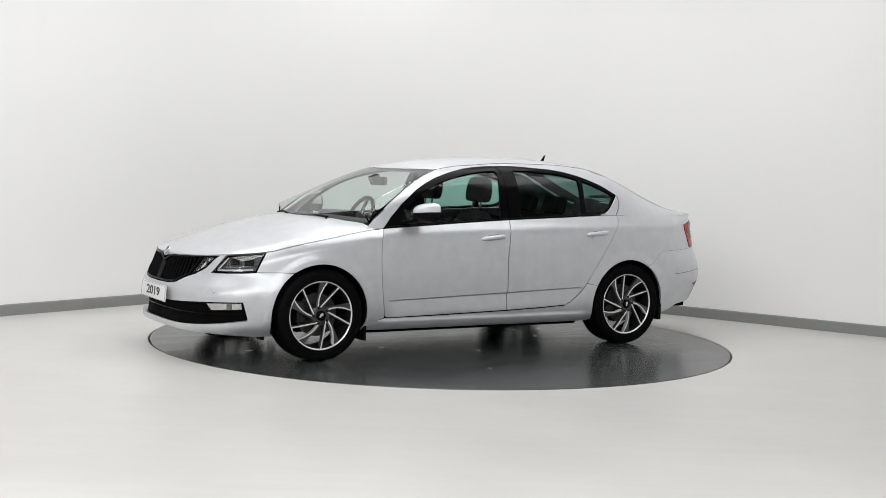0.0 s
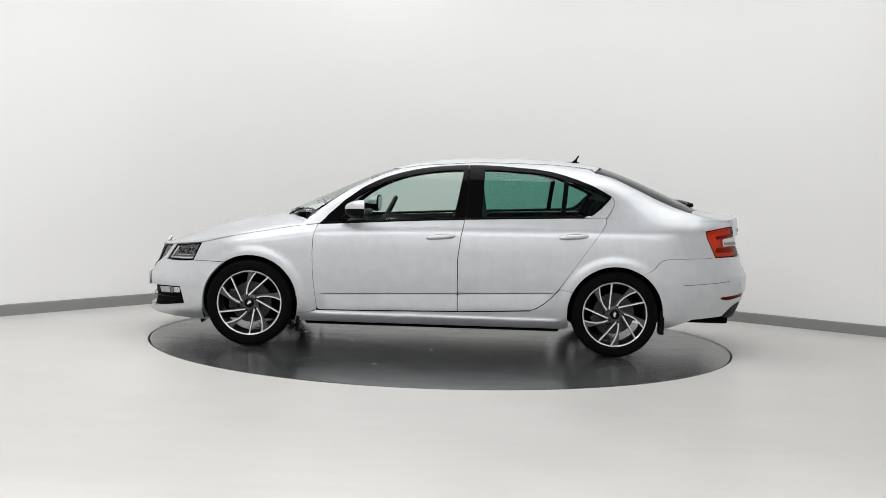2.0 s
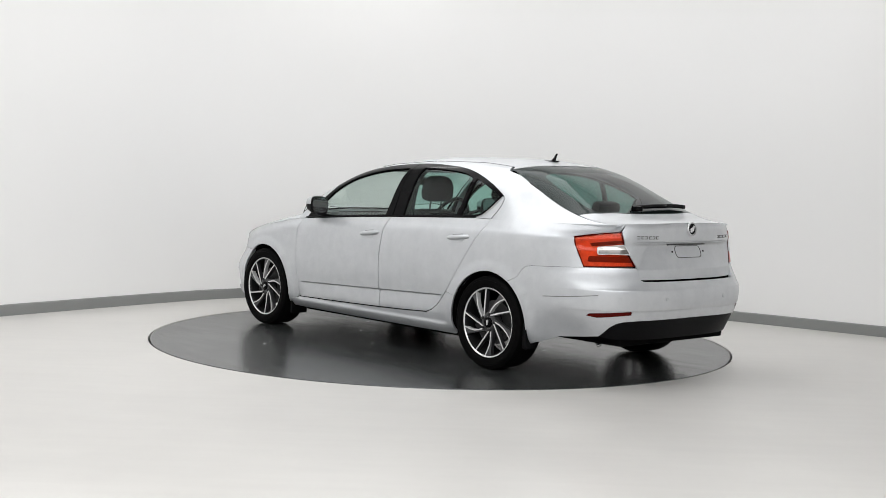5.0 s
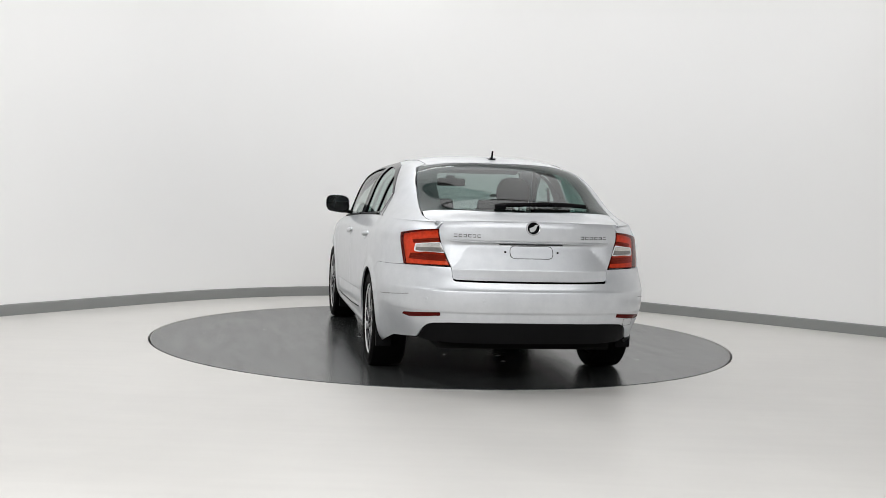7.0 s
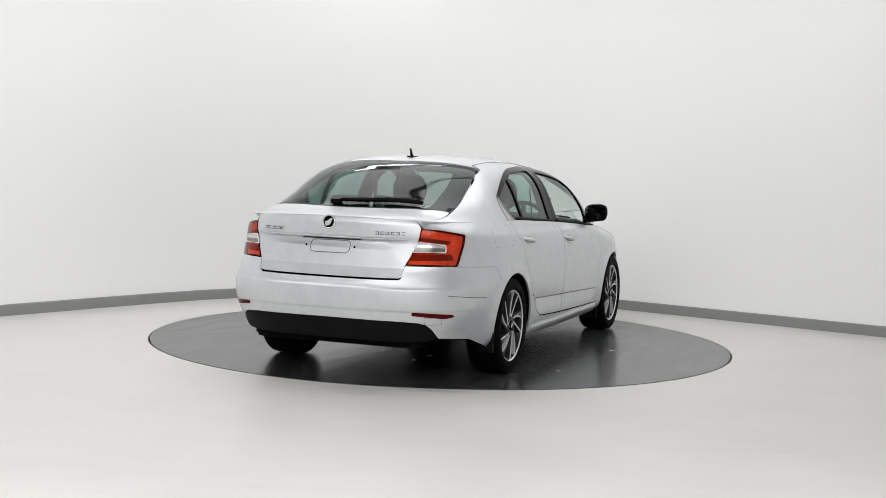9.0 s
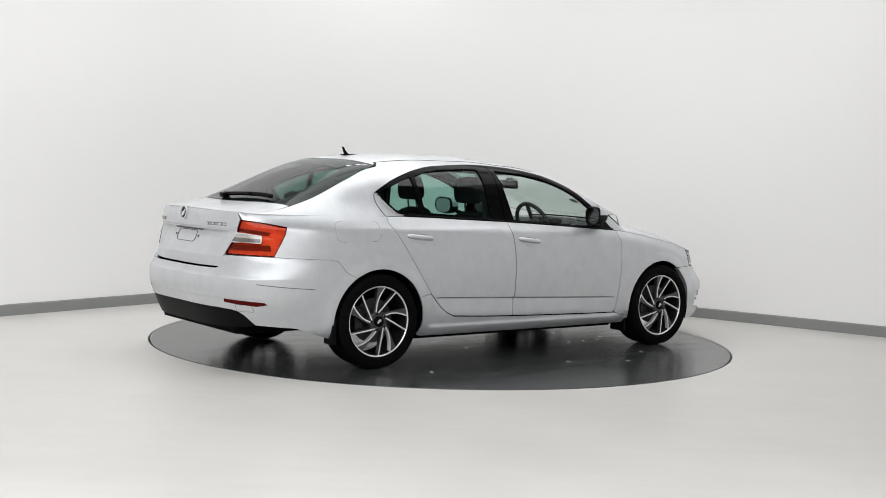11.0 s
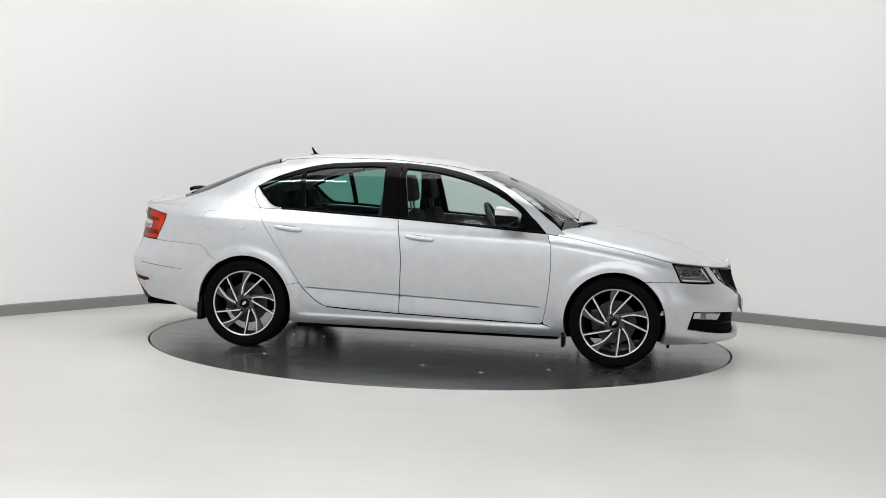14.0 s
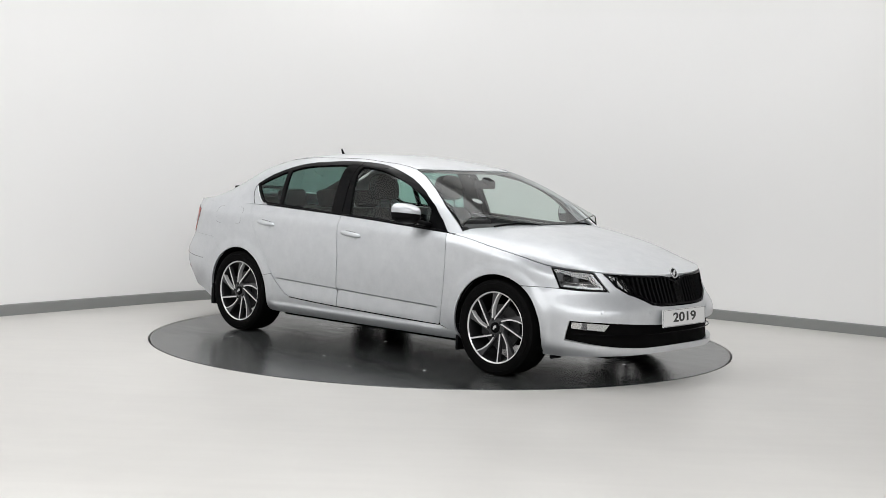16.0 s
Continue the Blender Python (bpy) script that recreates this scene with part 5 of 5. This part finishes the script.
    cap = part("centre_cap", lathe([(0.034, 0.088), (0.034, 0.101), (0.030, 0.104), (0.001, 0.1045)], 32), BLACK_GLOSS, w, "black centre cap with a chrome emblem", smooth=True)
    part("cap_emblem", prism([(-0.016, -0.011), (-0.008, -0.014), (0.0, -0.006), (0.017, 0.002), (0.013, 0.008), (0.015, 0.012), (0.008, 0.016), (-0.002, 0.013), (-0.009, 0.006), (-0.012, -0.002)], 0.004, Matrix.Translation((0, 0.1035, 0)) @ up), EMBLEM, cap)
    part("brake_disc", lathe([(0.07, 0.028), (0.15, 0.028), (0.15, 0.004), (0.07, 0.004)], 48, close=True), DISC, w, "dark steel brake disc", smooth=True)
    part("brake_caliper", box((0.125, 0.02, 0.02), (0.07, 0.07, 0.15)), RIM_DARK, w, bevel=0.012)
    part("wheel_back", lathe([(0.001, -0.03), (0.12, -0.03), (0.13, -0.05)], 40), VOID, w)
    return w


def wheels():
    base = wheel()
    base.parent = CAR
    base["label"] = "alloy wheel with ten swept machined spokes and a black tyre"
    spots = [(AX, 0.774, 0, 0), (-AX, 0.766, 0, 42), (AX, -0.774, 180, 5), (-AX, -0.766, 180, 0)]
    for i, (x, y, rz, spin) in enumerate(spots):
        m = Matrix.Translation((x, y, 0.318)) @ Euler((0, 0, radians(rz))).to_matrix().to_4x4() @ Euler((0, radians(spin), 0)).to_matrix().to_4x4()
        if i == 0:
            base.matrix_basis = m
        else:
            copy_thing(base, m)


wheels()


# inside and underneath
def seat(x, y, parent_name="front_seat", w=0.50):
    s = new(parent_name)
    s.parent = CAR
    s.matrix_basis = pose(x, y, 0)
    tilt = Euler((0, radians(-14), 0)).to_matrix()
    part("cushion", box((0.14, 0, 0.42), (0.50, w, 0.16)), FABRIC, s, "black seat cushion", bevel=0.045)
    back = [(-0.21, 0.0), (0.21, 0.0), (0.235, 0.25), (0.225, 0.45), (0.165, 0.585), (0.10, 0.61), (-0.10, 0.61), (-0.165, 0.585), (-0.225, 0.45), (-0.235, 0.25)]
    m = Matrix.Translation((-0.07, 0, 0.44)) @ Euler((0, radians(-15), 0)).to_matrix().to_4x4() @ Euler((radians(90), 0, radians(90))).to_matrix().to_4x4() @ pose(0, 0, -0.055)
    part("backrest", prism(back, 0.11, m), FABRIC, s, "black seat backrest", bevel=0.03, smooth=True)
    hr = [(-0.115, 0.0), (0.115, 0.0), (0.135, 0.05), (0.13, 0.12), (0.10, 0.175), (0.06, 0.195), (-0.06, 0.195), (-0.10, 0.175), (-0.13, 0.12), (-0.135, 0.05)]
    m2 = Matrix.Translation((-0.245, 0, 1.095)) @ Euler((0, radians(-8), 0)).to_matrix().to_4x4() @ Euler((radians(90), 0, radians(90))).to_matrix().to_4x4() @ pose(0, 0, -0.04)
    part("headrest", prism(hr, 0.09, m2), FABRIC, s, "black headrest", bevel=0.028, smooth=True)
    for yy in (-0.055, 0.055):
        tube("headrest_post", [Vector((-0.225, yy, 1.02)), Vector((-0.24, yy, 1.11))], 0.007, STEEL, s)
    return s


def cabin_inside():
    seat(0.02, 0.37)
    seat(0.02, -0.37)
    rb = new("rear_seat")
    rb.parent = CAR
    part("cushion", box((-0.75, 0, 0.42), (0.52, 1.28, 0.18)), FABRIC, rb, "black rear bench cushion", bevel=0.05)
    part("backrest", box((-1.10, 0, 0.72), (0.14, 1.26, 0.56), Euler((0, radians(-22), 0)).to_matrix()), FABRIC, rb, "black rear bench backrest", bevel=0.05)
    for y in (-0.42, 0.0, 0.42):
        part("headrest", box((-1.235, y, 1.065), (0.09, 0.25, 0.15), Euler((0, radians(-18), 0)).to_matrix()), FABRIC, rb, "black rear headrest", bevel=0.035, smooth=True)
    part("parcel_shelf", box((-1.60, 0, 0.93), (0.62, 1.2, 0.02)), DASH, CAR, "dark parcel shelf", bevel=0.006)
    # dashboard, lofted across
    prof = [(0.98, 0.60), (1.02, 0.90), (0.92, 0.955), (0.78, 0.965), (0.66, 0.945), (0.60, 0.90), (0.58, 0.80), (0.62, 0.60)]
    m = Euler((radians(90), 0, 0)).to_matrix().to_4x4()
    part("dashboard", prism(prof, 1.40, Matrix.Translation((0, 0.70, 0)) @ m), DASH, CAR, "dark grey soft dashboard", bevel=0.02, smooth=True)
    part("instrument_hood", box((0.63, -0.37, 0.965), (0.16, 0.36, 0.055)), DASH, CAR, bevel=0.02)
    st = new("steering_wheel")
    st.parent = CAR
    st.matrix_basis = Matrix.Translation((0.43, -0.37, 0.93)) @ Euler((0, radians(64), 0)).to_matrix().to_4x4()
    tor = lathe([(0.182 + 0.016 * math.cos(a), 0.016 * math.sin(a)) for a in np.linspace(0, 2 * math.pi, 11)[:-1]], 44, "z", close=True)
    part("wheel_rim", tor, DASH, st, "black leather steering wheel rim", smooth=True)
    part("wheel_boss", lathe([(0.001, 0.02), (0.05, 0.02), (0.062, 0.0), (0.05, -0.04)], 24, "z"), DASH, st, smooth=True)
    for a in (0, 90, 180):
        part("wheel_spoke", box((0.11 * math.sin(radians(a - 90)) * -1 * 0 + 0.11 * math.cos(radians(a + 90)) * 1.0, 0.11 * math.sin(radians(a + 90)) * 1.0, 0.0), (0.045 if a in (0,) else 0.13 if a == 90 else 0.045, 0.13 if a != 90 else 0.04, 0.012)), RIM_GREY, st, bevel=0.004)
    part("steering_column", box((0.60, -0.37, 0.86), (0.30, 0.07, 0.07), Euler((0, radians(-26), 0)).to_matrix()), DASH, CAR, bevel=0.01)
    rm = new("rear_view_mirror")
    rm.parent = CAR
    part("mirror_body", box((0.46, 0.0, 1.235), (0.035, 0.235, 0.065)), BLACK, rm, "black interior mirror", bevel=0.014, smooth=True)
    tube("mirror_stalk", [Vector((0.47, 0, 1.25)), Vector((0.52, 0, 1.265))], 0.014, BLACK, rm)
    part("sensor_box", box((0.50, 0.0, 1.262), (0.07, 0.075, 0.035), Euler((0, radians(24), 0)).to_matrix()), BLACK, rm, bevel=0.008)
    # pillars and lining seen from inside
    def lining(x, y):
        q = top(x, y)
        q[..., 2] -= 0.03
        return q
    hl = [(0.34, 0.0), (0.33, 0.3), (0.27, 0.50), (-0.4, 0.49), (-1.12, 0.49), (-1.22, 0.3), (-1.24, 0.0)]
    panel("headlining", CAR, LINER, lining, hl + [(x, -y) for x, y in reversed(hl[1:-1])], step=0.08, gap=0, flange=0, label="pale fabric headlining")
    for my in (1, -1):
        flip = my < 0
        bp = xt([(-0.19, 1.0), (-0.39, 1.0), (-0.34, 1.36), (-0.235, 1.36)])
        panel("pillar_lining", CAR, DASH, cabin, bp, step=0.04, gap=0, flange=0, off=-0.05, flip=flip, label="dark centre pillar trim")
        panel("door_lining", CAR, DASH, body, [(0.80, 0.30), (-0.85, 0.36), (-0.95, 0.62), (-1.15, 0.73), (-1.2, 0.965)] + [(x, float(belt_z(x)) - 0.03) for x in np.linspace(-1.1, 0.80, 10)], step=0.08, gap=0, flange=0, off=-0.07, flip=flip, label="dark door trim")
        tube("seat_belt", [Vector((-0.30, my * 0.63, 1.22)), Vector((-0.27, my * 0.66, 0.9)), Vector((-0.25, my * 0.68, 0.5))], 0.012, BLACK, CAR, flat=0.3)
    part("floor_pan", box((0.0, 0, 0.215), (1.90, 1.46, 0.11)), VOID, CAR, "black underbody", bevel=0.02)
    part("engine_undertray", box((1.42, 0, 0.195), (1.15, 1.02, 0.08)), VOID, CAR, bevel=0.02)
    part("rear_underbody", box((-1.62, 0, 0.315), (1.24, 1.10, 0.15)), VOID, CAR, bevel=0.02)
    part("rear_axle", box((-1.343, 0, 0.26), (0.12, 1.3, 0.09)), VOID, CAR, bevel=0.02)
    part("firewall", box((1.0, 0, 0.6), (0.03, 1.40, 0.62)), VOID, CAR)
    part("boot_floor", box((-1.75, 0, 0.60), (0.9, 1.1, 0.5)), VOID, CAR)


cabin_inside()


def motions():
    walk(TURNTABLE, [(t, pose(0, 0, 0, 0, 0, a)) for t, a in TURN])
    rows = []
    for t, a in TURN:
        r = radians(a)
        rows.append((t, pose(-CX * math.cos(r) + CY * math.sin(r), -CX * math.sin(r) - CY * math.cos(r), 0.001, 0, 0, a)))
    walk(CAR, rows)


motions()
